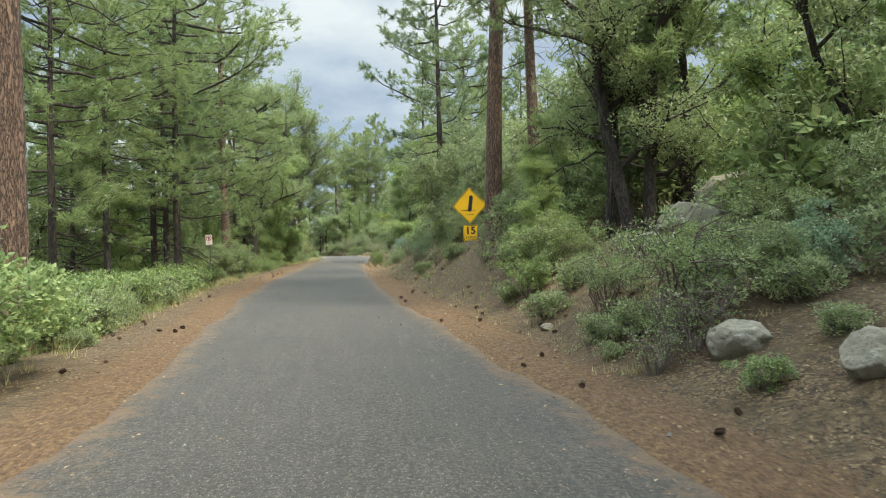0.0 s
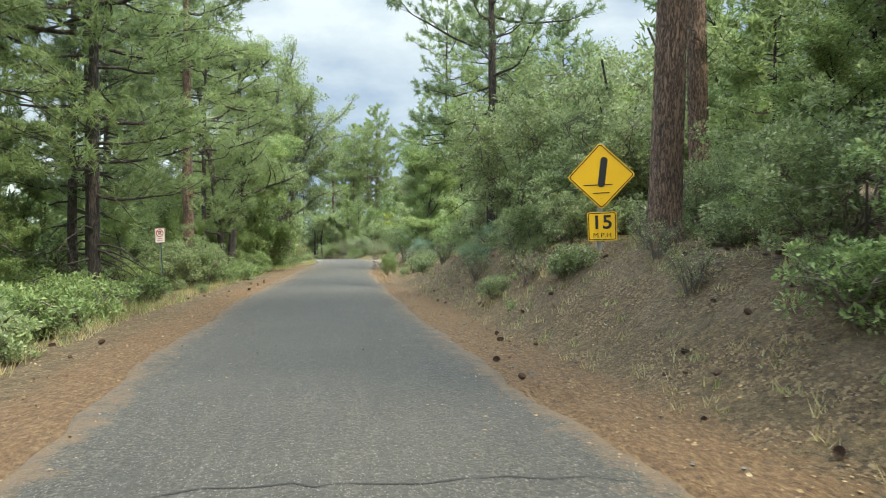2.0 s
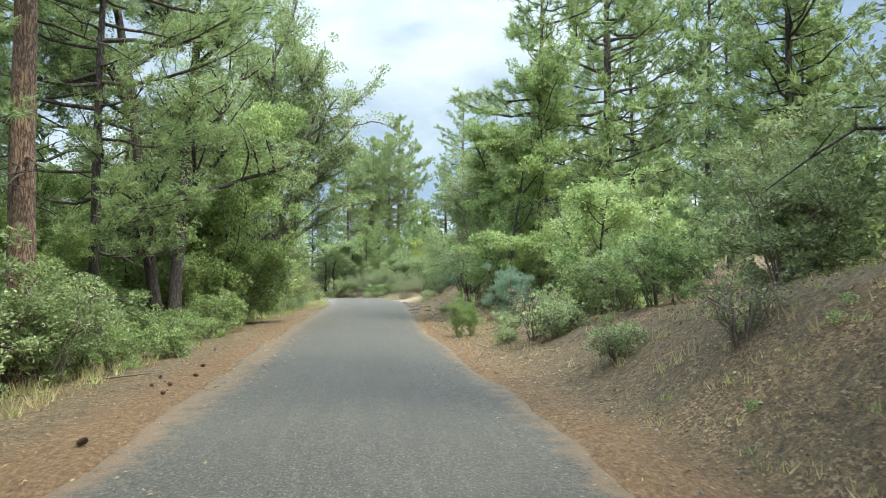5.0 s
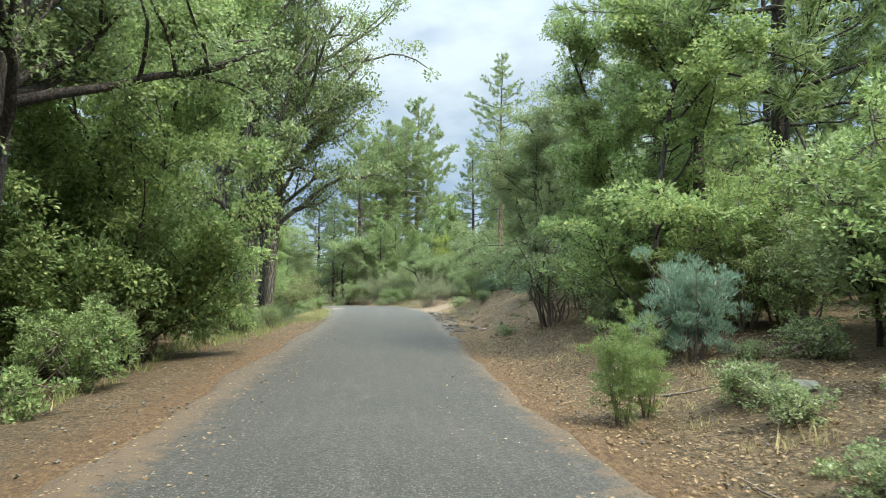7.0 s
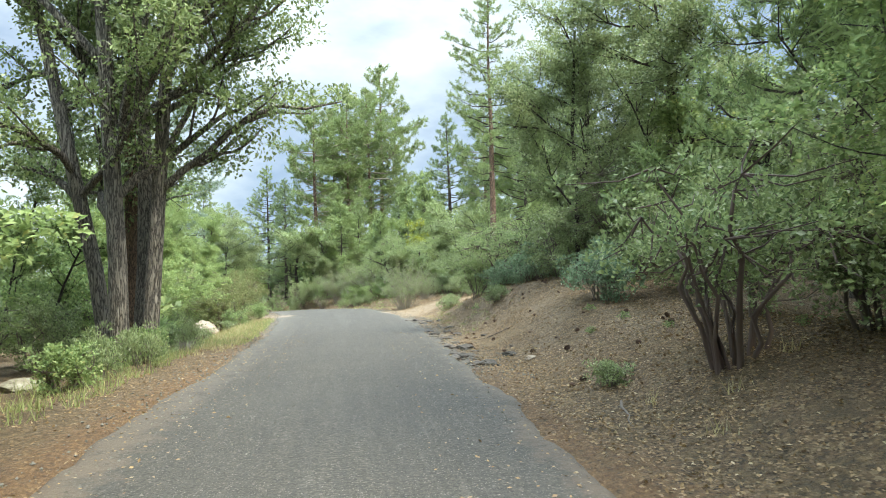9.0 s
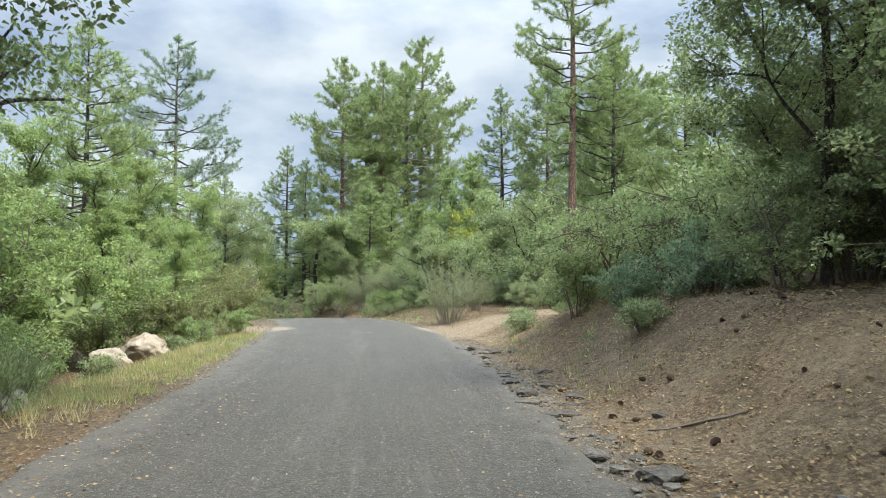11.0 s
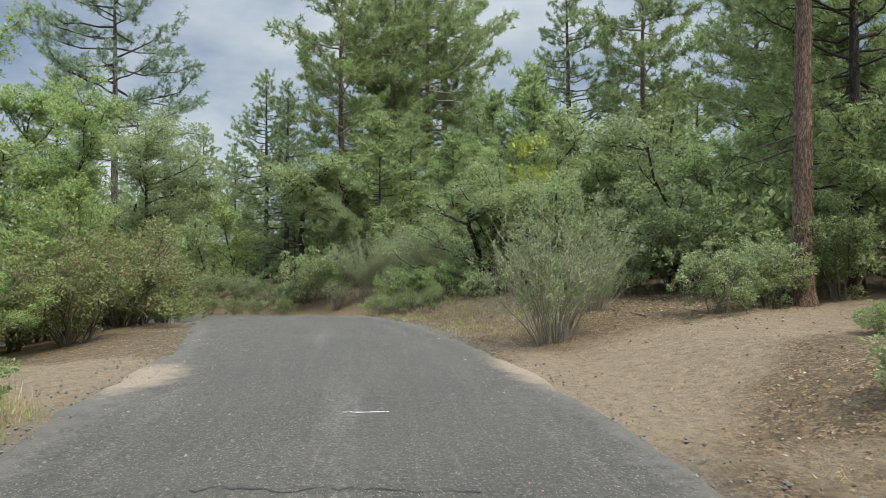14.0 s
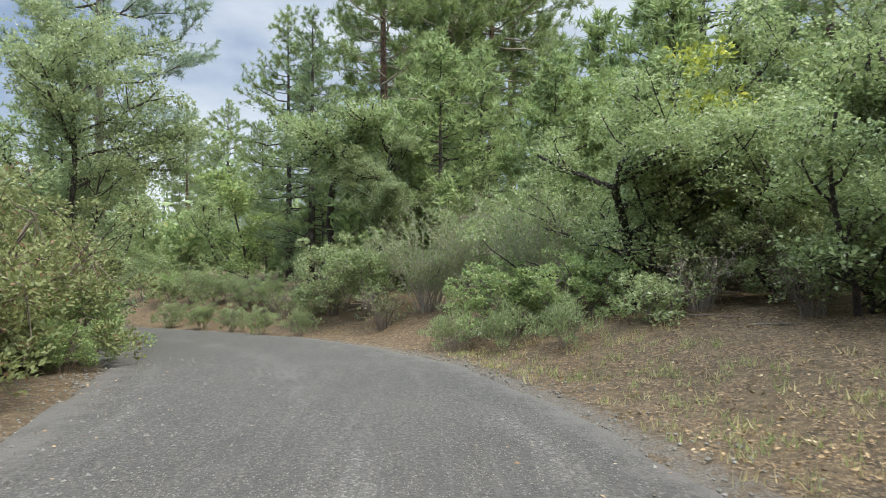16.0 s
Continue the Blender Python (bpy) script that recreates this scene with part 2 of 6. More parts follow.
M_TEALLEAF = leaf_material("teal_green_leaves", (0.110, 0.175, 0.098), (0.300, 0.400, 0.245), (0.34, 0.40, 0.26), 0.42)
M_BLUELEAF = leaf_material("blue_green_leaves", (0.140, 0.220, 0.155), (0.335, 0.455, 0.335), (0.36, 0.42, 0.34), 0.4)
M_REDLEAF = leaf_material("red_tinged_leaves", (0.105, 0.130, 0.050), (0.259, 0.275, 0.110), (0.20, 0.125, 0.07))
M_YELLOW = leaf_material("yellow_green_leaves", (0.16, 0.20, 0.035), (0.40, 0.42, 0.07), (0.5, 0.48, 0.1), 0.4)
M_GRASS = leaf_material("green_grass", (0.16, 0.20, 0.07), (0.38, 0.41, 0.17), (0.55, 0.48, 0.24))
M_DRYGRASS = leaf_material("dry_grass", (0.28, 0.23, 0.11), (0.52, 0.45, 0.24), (0.6, 0.55, 0.35))
M_LITTER = leaf_material("fallen_leaves", (0.105, 0.062, 0.027), (0.315, 0.215, 0.105), (0.37, 0.29, 0.17), 0.1)
M_STONE = stone_material("granite", (0.165, 0.150, 0.108), (0.265, 0.245, 0.185), (0.080, 0.070, 0.052))
M_STONE_PALE = stone_material("pale_stone", (0.215, 0.172, 0.125), (0.33, 0.28, 0.22), (0.16, 0.10, 0.065))
M_GRAVEL = stone_material("gravel_stone", (0.105, 0.10, 0.085), (0.19, 0.18, 0.155), (0.055, 0.052, 0.046))
M_CLOD = stone_material("dark_asphalt_clod", (0.040, 0.035, 0.030), (0.085, 0.075, 0.062), (0.14, 0.13, 0.11))
M_CHUNK = stone_material("broken_asphalt", (0.060, 0.052, 0.044), (0.115, 0.100, 0.082), (0.20, 0.18, 0.15))
M_CONE = plain_material("pine_cone", (0.075, 0.042, 0.026), 0.9, 0, 0.5)
M_SIGN_Y = plain_material("sign_yellow", (0.90, 0.49, 0.012), 0.45, 0, 0.04)
M_SIGN_K = plain_material("sign_black", (0.012, 0.012, 0.012), 0.5)
M_SIGN_W = plain_material("sign_white", (0.80, 0.79, 0.76), 0.45)
M_SIGN_R = plain_material("sign_red", (0.50, 0.02, 0.03), 0.45)
M_CRACK = plain_material("crack_tar", (0.018, 0.017, 0.016), 0.9)
M_PAINT = plain_material("road_paint", (0.50, 0.50, 0.47), 0.8, 0, 0.7)
M_STEEL = plain_material("galvanised_steel", (0.36, 0.37, 0.37), 0.5, 0.7)
M_POST_G = plain_material("painted_post", (0.14, 0.19, 0.15), 0.6, 0.2)


# ---- mesh helpers ----
def np_mesh(name, verts, faces, mat, smooth=False):
    """A mesh from arrays: faces all of three or all of four corners, or a list of such arrays."""
    me = bpy.data.meshes.new(name)
    groups = faces if isinstance(faces, list) else [faces]
    groups = [np.asarray(f, dtype=np.int32) for f in groups if len(f)]
    verts = np.asarray(verts, dtype=np.float32)
    loops = np.concatenate([f.ravel() for f in groups])
    sizes = np.concatenate([np.full(len(f), f.shape[1], dtype=np.int32) for f in groups])
    me.vertices.add(len(verts))
    me.vertices.foreach_set("co", verts.ravel())
    me.loops.add(len(loops))
    me.loops.foreach_set("vertex_index", loops)
    me.polygons.add(len(sizes))
    me.polygons.foreach_set("loop_start", np.concatenate([[0], np.cumsum(sizes)[:-1]]).astype(np.int32))
    me.polygons.foreach_set("use_smooth", np.full(len(sizes), smooth))
    me.update(calc_edges=True)
    me.materials.append(mat)
    return me


def part(name, data, parent, label="", m=None):
    ob = new(name, data)
    ob.parent = parent
    if m is not None:
        ob.matrix_basis = m
    return tagged(ob, label)


def bm_mesh(name, bm, mat, smooth=False):
    me = bpy.data.meshes.new(name)
    bm.to_mesh(me)
    bm.free()
    for p in me.polygons:
        p.use_smooth = smooth
    me.materials.append(mat)
    return me


class Soup:
    """Gathers tubes and blades as arrays."""

    def __init__(self):
        self.v, self.f4, self.f3, self.n = [], [], [], 0

    def tube(self, pts, radii, sides=6):
        pts, radii = np.asarray(pts, float), np.asarray(radii, float)
        k = len(pts)
        tang = np.gradient(pts, axis=0)
        tang /= np.linalg.norm(tang, axis=1, keepdims=True) + 1e-9
        ref = np.where(np.abs(tang[:, 2:3]) > 0.9, [[1.0, 0, 0]], [[0, 0, 1.0]])
        a = np.cross(tang, ref)
        a /= np.linalg.norm(a, axis=1, keepdims=True) + 1e-9
        b = np.cross(tang, a)
        ang = np.arange(sides) * 2 * np.pi / sides
        ring = np.cos(ang)[None, :, None] * a[:, None] + np.sin(ang)[None, :, None] * b[:, None]
        self.v.append((pts[:, None] + ring * radii[:, None, None]).reshape(-1, 3))
        i, j = np.meshgrid(np.arange(k - 1), np.arange(sides), indexing="ij")
        j2 = (j + 1) % sides
        self.f4.append(self.n + np.stack([i * sides + j, i * sides + j2, (i + 1) * sides + j2, (i + 1) * sides + j], -1).reshape(-1, 4))
        self.n += k * sides

    def blades(self, at, way, width, length, side):
        """Thin triangles from at along way."""
        s = np.cross(way, side)
        s /= np.linalg.norm(s, axis=1, keepdims=True) + 1e-9
        w, l = width[:, None] * 0.5, length[:, None]
        v = np.stack([at - s * w, at + s * w, at + way * l], 1)
        self.v.append(v.reshape(-1, 3))
        self.f3.append(self.n + np.arange(len(at) * 3).reshape(-1, 3))
        self.n += len(at) * 3

    def leaves(self, at, way, size, side, slim=0.5):
        """Leaf shapes: four corners, folded a little along the middle."""
        s = np.cross(way, side)
        s /= np.linalg.norm(s, axis=1, keepdims=True) + 1e-9
        up = np.cross(s, way)
        z = size[:, None]
        v = np.stack([at, at + way * z * 0.5 + s * z * slim * 0.5 + up * z * 0.08, at + way * z, at + way * z * 0.5 - s * z * slim * 0.5 + up * z * 0.08], 1)
        self.v.append(v.reshape(-1, 3))
        self.f4.append(self.n + np.arange(len(at) * 4).reshape(-1, 4))
        self.n += len(at) * 4

    def mesh(self, name, mat, smooth=False):
        return np_mesh(name, np.concatenate(self.v), [np.concatenate(f) for f in (self.f4, self.f3) if f], mat, smooth)


def unit(v):
    return v / (np.linalg.norm(v, axis=-1, keepdims=True) + 1e-9)


# ---- the lie of the road and the land ----
ROAD_Y = [-40, -20, 0, 5, 10, 15, 20, 30, 40, 50, 60, 70, 78, 84, 88, 92, 95, 99, 104, 112, 125]
ROAD_X = [4.2, 2.8, 1.30, 1.02, 0.66, 0.28, -0.10, -0.45, -0.60, -0.68, -0.42, -0.22, -0.42, -1.0, -1.85, -3.05, -4.5, -7.5, -12.5, -21.0, -36.0]
ROAD_W = 3.95


def smooth_line(ys, xs, step=0.5):
    """The road's middle, as points half a metre apart."""
    y = np.arange(ys[0], ys[-1], 0.25)
    x = np.interp(y, ys, xs)
    k = np.hanning(25)
    k /= k.sum()
    x = np.convolve(np.pad(x, 12, mode="reflect", reflect_type="odd"), k, mode="valid")
    d = np.concatenate([[0], np.cumsum(np.hypot(np.diff(x), np.diff(y)))])
    s = np.arange(0, d[-1], step)
    return np.stack([np.interp(s, d, x), np.interp(s, d, y)], 1)


ROAD = smooth_line(ROAD_Y, ROAD_X)
ROAD_T = unit(np.gradient(ROAD, axis=0))
ROAD_R = np.stack([ROAD_T[:, 1], -ROAD_T[:, 0]], 1)
ROAD_Z = -np.interp(ROAD[:, 1], [-40, 86, 90, 96, 104, 125], [0, 0, 0.10, 0.55, 1.15, 2.3])
HALF = np.interp(ROAD[:, 1], [0, 50, 58, 68, 78, 90, 100], [1.90, 1.95, 2.02, 2.10, 2.35, 2.1, 2.0])


def hill_noise(x, y):
    return 0.5 * (np.sin(x * 0.9 + 1.3 * np.sin(y * 0.37)) * np.sin(y * 0.71 + 1.7) + np.sin(x * 2.3 + y * 1.1) * np.sin(y * 1.9 - x * 0.6) * 0.4)


def land(x, y):
    """Height and signed distance from the asphalt's edge (right of the road positive), for arrays."""
    x, y = np.atleast_1d(np.asarray(x, float)), np.atleast_1d(np.asarray(y, float))
    z, off = np.empty_like(x), np.empty_like(x)
    for a in range(0, len(x), 4000):
        px, py = x[a : a + 4000], y[a : a + 4000]
        d2 = (px[:, None] - ROAD[None, :, 0]) ** 2 + (py[:, None] - ROAD[None, :, 1]) ** 2
        k = d2.argmin(1)
        side = (px - ROAD[k, 0]) * ROAD_R[k, 0] + (py - ROAD[k, 1]) * ROAD_R[k, 1]
        dist = np.sqrt(d2[np.arange(len(px)), k])
        d = dist - HALF[k]
        right = side > 0
        bank = np.interp(py, [-10, 0, 6, 14, 19, 25, 31, 36, 40, 45, 50, 55, 60, 65, 71, 75, 78, 84, 95, 110], [0.5, 0.55, 0.75, 1.1, 1.35, 1.4, 1.75, 1.2, 0.7, 0.35, 0.55, 0.6, 0.65, 1.2, 1.2, 0.75, 0.5, 0.35, 0.6, 0.9])
        t = np.clip((d - 0.75) / 2.2, 0, 1)
        t = t * t * (3 - 2 * t)
        up = bank * t + np.interp(py, [0, 8, 14, 34, 42, 60, 70, 80], [0.10, 0.13, 0.15, 0.15, 0.09, 0.10, 0.12, 0.07]) * np.clip(d - 2.6, 0, 14) + 0.05 * np.clip(d - 14, 0, 60) + 0.0012 * np.clip(d - 8.0, 0, 100) ** 1.5
        t = np.clip((d - 0.8) / 3.0, 0, 1)
        t = t * t * (3 - 2 * t)
        down = -np.interp(py, [0, 40, 60, 68, 73, 78, 82, 86, 95], [0.28, 0.28, 0.25, 0.35, 0.75, 0.75, 0.30, 0.35, 0.5]) * t - 0.03 * np.clip(d - 3.0, 0, 25) + 0.05 * np.clip(d - 40, 0, 200)
        bumps = hill_noise(px, py) * 0.10 * np.clip((d - 0.5) / 2.0, 0, 1)
        z[a : a + 4000] = ROAD_Z[k] + np.where(right, up, down) + bumps - 0.02
        off[a : a + 4000] = np.where(right, d, -d)
    return z, off


def ground_z(x, y):
    return float(land([x], [y])[0][0])


def graded(lo, hi, fine_lo, fine_hi, step, grow=1.22):
    fine = list(np.arange(fine_lo, fine_hi, step))
    out, s = [], step
    p = fine[-1]
    while p < hi:
        s *= grow
        p += s
        out.append(p)
    low, s, p = [], step, fine[0]
    while p > lo:
        s *= grow
        p -= s
        low.append(p)
    return np.array(low[::-1] + fine + out)


def build_ground():
    xs, ys = graded(-900, 900, -11, 13, 0.24), graded(-300, 1500, -4, 104, 0.30)
    gx, gy = np.meshgrid(xs, ys)
    x, y = gx.ravel(), gy.ravel()
    z, off = land(x, y)
    rng = np.random.default_rng(5)
    near = np.abs(off) < 9
    inside = np.where(off > 0, off, -off)
    road_d = inside
    z = z + near * (rng.random(len(z)) - 0.5) * 0.035 * np.clip(road_d / 0.6, 0, 1)
    z = np.where(road_d < 0.12, z - 0.06, z)
    nx, ny = len(xs), len(ys)
    i, j = np.meshgrid(np.arange(ny - 1), np.arange(nx - 1), indexing="ij")
    f = np.stack([i * nx + j, i * nx + j + 1, (i + 1) * nx + j + 1, (i + 1) * nx + j], -1).reshape(-1, 4)
    me = np_mesh("ground", np.stack([x, y, z], 1), f, M_GROUND, True)
    right = off > 0
    fade = np.clip(1.15 - road_d / 1.25, 0, 1)
    early = np.interp(y, [0, 27, 36, 52, 60, 66, 90], [1, 1, 0.62, 0.5, 0.35, 0.1, 0.0])
    early_l = np.interp(y, [0, 33, 44, 60, 70, 76], [1, 1, 0.66, 0.6, 0.45, 0.0])
    needle = fade * np.where(right, early, early_l) + 0.25 * np.where(right, 0.6, 0.2) * np.clip(1 - road_d / 5, 0, 1) * (y < 60)
    sand = np.exp(-(((y - 80.1 - 0.60 * (x - 2.5)) / (1.3 + 1.7 * np.exp(-(((x - 2.3) / 1.5) ** 2)))) ** 2)) * np.clip((x - 0.5) / 1.0, 0, 1) * np.clip(1.9 - x / 9, 0, 1) * 1.2
    sand = np.maximum(sand, 0.5 * np.exp(-(((y - 76.0) / 3.0) ** 2)) * np.exp(-(((x - 3.0) / 0.9) ** 2)))
    sand = np.maximum(sand, 1.35 * np.exp(-(((y - 80.3) / 2.3) ** 2)) * np.clip((-x - 1.6) / 0.8, 0, 1) * np.clip((x + 9.0) / 3.0, 0, 1))
    sand = np.maximum(sand, 0.55 * np.exp(-(((y - 33.5) / 4) ** 2)) * np.exp(-(((x - 4.4) / 1.0) ** 2)))
    sand = np.maximum(sand, 0.46 * right * np.exp(-(((y - 14.0) / 9.0) ** 2)) * np.clip(road_d - 0.9, 0, 1) * np.clip(1.6 - road_d / 5.0, 0, 1))
    # tan bank soil, its colour lifted to make up for the trees' shade
    sand = np.maximum(sand, 0.42 * right * np.exp(-(((y - 64.0) / 9.0) ** 2)) * np.clip(road_d / 0.6, 0, 1) * np.clip(1.6 - road_d / 5.0, 0, 1))
    gravel = np.clip(1.1 - road_d / np.where(right & (y < 76), 1.0, 0.65), 0, 1) * np.interp(y, [50, 60, 66, 74, 92, 100], [0, 0.5, 0.95, 0.9, 0.9, 0.6]) * np.where(right, 1.0 - 0.85 * np.exp(-(((y - 80) / 4.0) ** 2)), np.interp(y, [50, 66, 76, 84], [0.3, 0.5, 0.85, 0.35]))
    for name, val in (("needle_litter", needle), ("sand", sand), ("gravel", gravel)):
        me.attributes.new(name, "FLOAT", "POINT").data.foreach_set("value", val.astype(np.float32))
    tagged(new("ground", me), "sandy forest floor with pine needle litter and soil banks", "ground", kind="structure")


def build_road():
    cols = np.array([-1.06, -1.0, -0.95, -0.86, -0.7, -0.5, -0.25, 0, 0.25, 0.5, 0.7, 0.86, 0.95, 1.0, 1.06])
    m = len(ROAD)
    rng = np.random.default_rng(8)
    fine = np.linspace(0, m - 1, (m - 1) * 3 + 1)
    k = np.arange(m)
    get = lambda a: np.interp(fine, k, a)
    cx, cy, rx, ry, cz, hw = (get(a) for a in (ROAD[:, 0], ROAD[:, 1], ROAD_R[:, 0], ROAD_R[:, 1], ROAD_Z, HALF))
    n = len(fine)

    def ragged(amp):
        a = rng.normal(0, 1, n)
        b = np.convolve(rng.normal(0, 1, n + 8), np.ones(9) / 3, mode="valid")
        return (a * 0.35 + b * 0.65) * amp

    broken = np.interp(cy, [0, 52, 60, 64, 73, 78], [0.018, 0.02, 0.05, 0.09, 0.08, 0.03])
    wob = lambda a: 0.05 * np.sin(cy * 0.83 + a) + 0.035 * np.sin(cy * 2.1 + 2 * a) + 0.02 * np.sin(cy * 5.3 + a)
    left, right = ragged(0.03) + wob(1.0), ragged(1.0) * broken + wob(4.0)
    side = cols[None, :] * hw[:, None]
    side += np.where(cols[None, :] < -0.9, left[:, None], 0) + np.where(cols[None, :] > 0.9, right[:, None], 0)
    crown = 0.035 * (1 - np.clip(np.abs(cols), 0, 1) ** 2)
    drop = np.where(np.abs(cols) > 1.03, -0.085, 0.0)
    z = cz[:, None] + crown[None, :] + drop[None, :] + 0.006
    x = cx[:, None] + rx[:, None] * side
    y = cy[:, None] + ry[:, None] * side
    c = len(cols)
    i, j = np.meshgrid(np.arange(n - 1), np.arange(c - 1), indexing="ij")
    f = np.stack([i * c + j, i * c + j + 1, (i + 1) * c + j + 1, (i + 1) * c + j], -1).reshape(-1, 4)
    me = np_mesh("road", np.stack([x.ravel(), y.ravel(), z.ravel()], 1), f, M_ASPHALT, True)
    worn = np.interp(cy, [30, 37, 62, 70], [0, 0.15, 0.15, 0.05])[:, None] * (cols < 0)[None, :]
    verge = np.clip((np.abs(cols)[None, :] + worn - 0.62) / 0.4, 0, 1)
    stony = np.broadcast_to(np.interp(cy, [0, 45, 62], [0, 0.1, 1])[:, None], x.shape)
    reach = np.abs(side)
    loose = 0.36 * np.exp(-((side / 0.5) ** 2)) + 0.32 * np.exp(-(((reach - 1.55) / 0.3) ** 2)) - 0.25 * np.exp(-(((reach - 0.85) / 0.3) ** 2)) + np.interp(cy, [0, 50, 62, 92], [0.0, 0.05, 0.14, 0.22])[:, None]
    spill = 0.95 * np.exp(-(((cy[:, None] - 80.9) / 1.5) ** 2)) * np.clip((-side - 1.2) / 0.9, 0, 1) + 0.8 * np.exp(-(((cy[:, None] - 80.6) / 2.2) ** 2)) * np.clip((side - 1.6) / 0.7, 0, 1)
    for name, val in (("verge", verge), ("stony", stony), ("loose", loose), ("spill", spill)):
        me.attributes.new(name, "FLOAT", "POINT").data.foreach_set("value", np.ascontiguousarray(val).ravel().astype(np.float32))
    return tagged(new("road", me), "narrow worn grey asphalt road with ragged edges", "road", kind="structure")


build_ground()
road = build_road()


def road_strip(name, y, x0, x1, wide, mat, label, wander=0.05, seed=1):
    """A thin strip across the road that follows its camber."""
    rng = np.random.default_rng(seed)
    n = 28
    x = np.linspace(x0, x1, n)
    run = np.cumsum(rng.normal(0, wander, n))
    yy = y + (run - np.linspace(0, run[-1], n)) * 0.55 + wander * 1.6 * np.sin(x * 1.7 + seed) + rng.normal(0, wander * 0.25, n)
    w = wide * np.clip(rng.normal(0.6, 0.35, n), 0.15, 1.2)
    k = np.array([int(np.abs(ROAD[:, 1] - v).argmin()) for v in yy])
    u = (x - ROAD[k, 0]) / HALF[k]
    z = ROAD_Z[k] + 0.035 * (1 - np.clip(np.abs(u), 0, 1) ** 2) + 0.010
    v = np.concatenate([np.stack([x, yy - w, z], 1), np.stack([x, yy + w, z], 1)])
    i = np.arange(n - 1)
    ob = new(name, np_mesh(name, v, np.stack([i, i + 1, n + i + 1, n + i], 1), mat))
    ob.parent = road
    return tagged(ob, label)


for n, (y, x0, x1) in enumerate(((13.7, -1.2, 2.1), (26.4, -2.1, 0.6), (41.0, -1.7, 1.0), (72.6, -1.9, 1.3), (76.2, -1.2, 0.5), (58.5, -1.8, 0.4), (84.5, -2.6, -0.2))):
    road_strip("crack", y, x0, x1, 0.013 if y > 70 or y < 20 else 0.007, M_CRACK, "dark crack across the asphalt", 0.06, n)
road_strip("paint_mark", 78.35, -0.42, -0.02, 0.022, M_PAINT, "smear of white paint on the asphalt", 0.006, 21)


# ---- trees and shrubs ----
def burst(soup, rng, at, way, per, tuft, wide):
    """A brush of needles at each place, spread round its way."""
    at, way = np.repeat(at, per, 0), np.repeat(way, per, 0)
    n = len(at)
    d = unit(way * 0.45 + rng.normal(0, 0.62, way.shape))
    soup.blades(at - way * rng.uniform(0, tuft * 0.7, n)[:, None], d, rng.uniform(0.7, 1.2, n) * wide, tuft * rng.uniform(0.6, 1.15, n), rng.normal(0, 1, (n, 3)))


def along(pts, t):
    """The place at t (0 to 1) along a line of points."""
    k = np.linspace(0, 1, len(pts))
    return np.array([np.interp(t, k, pts[:, c]) for c in range(3)])


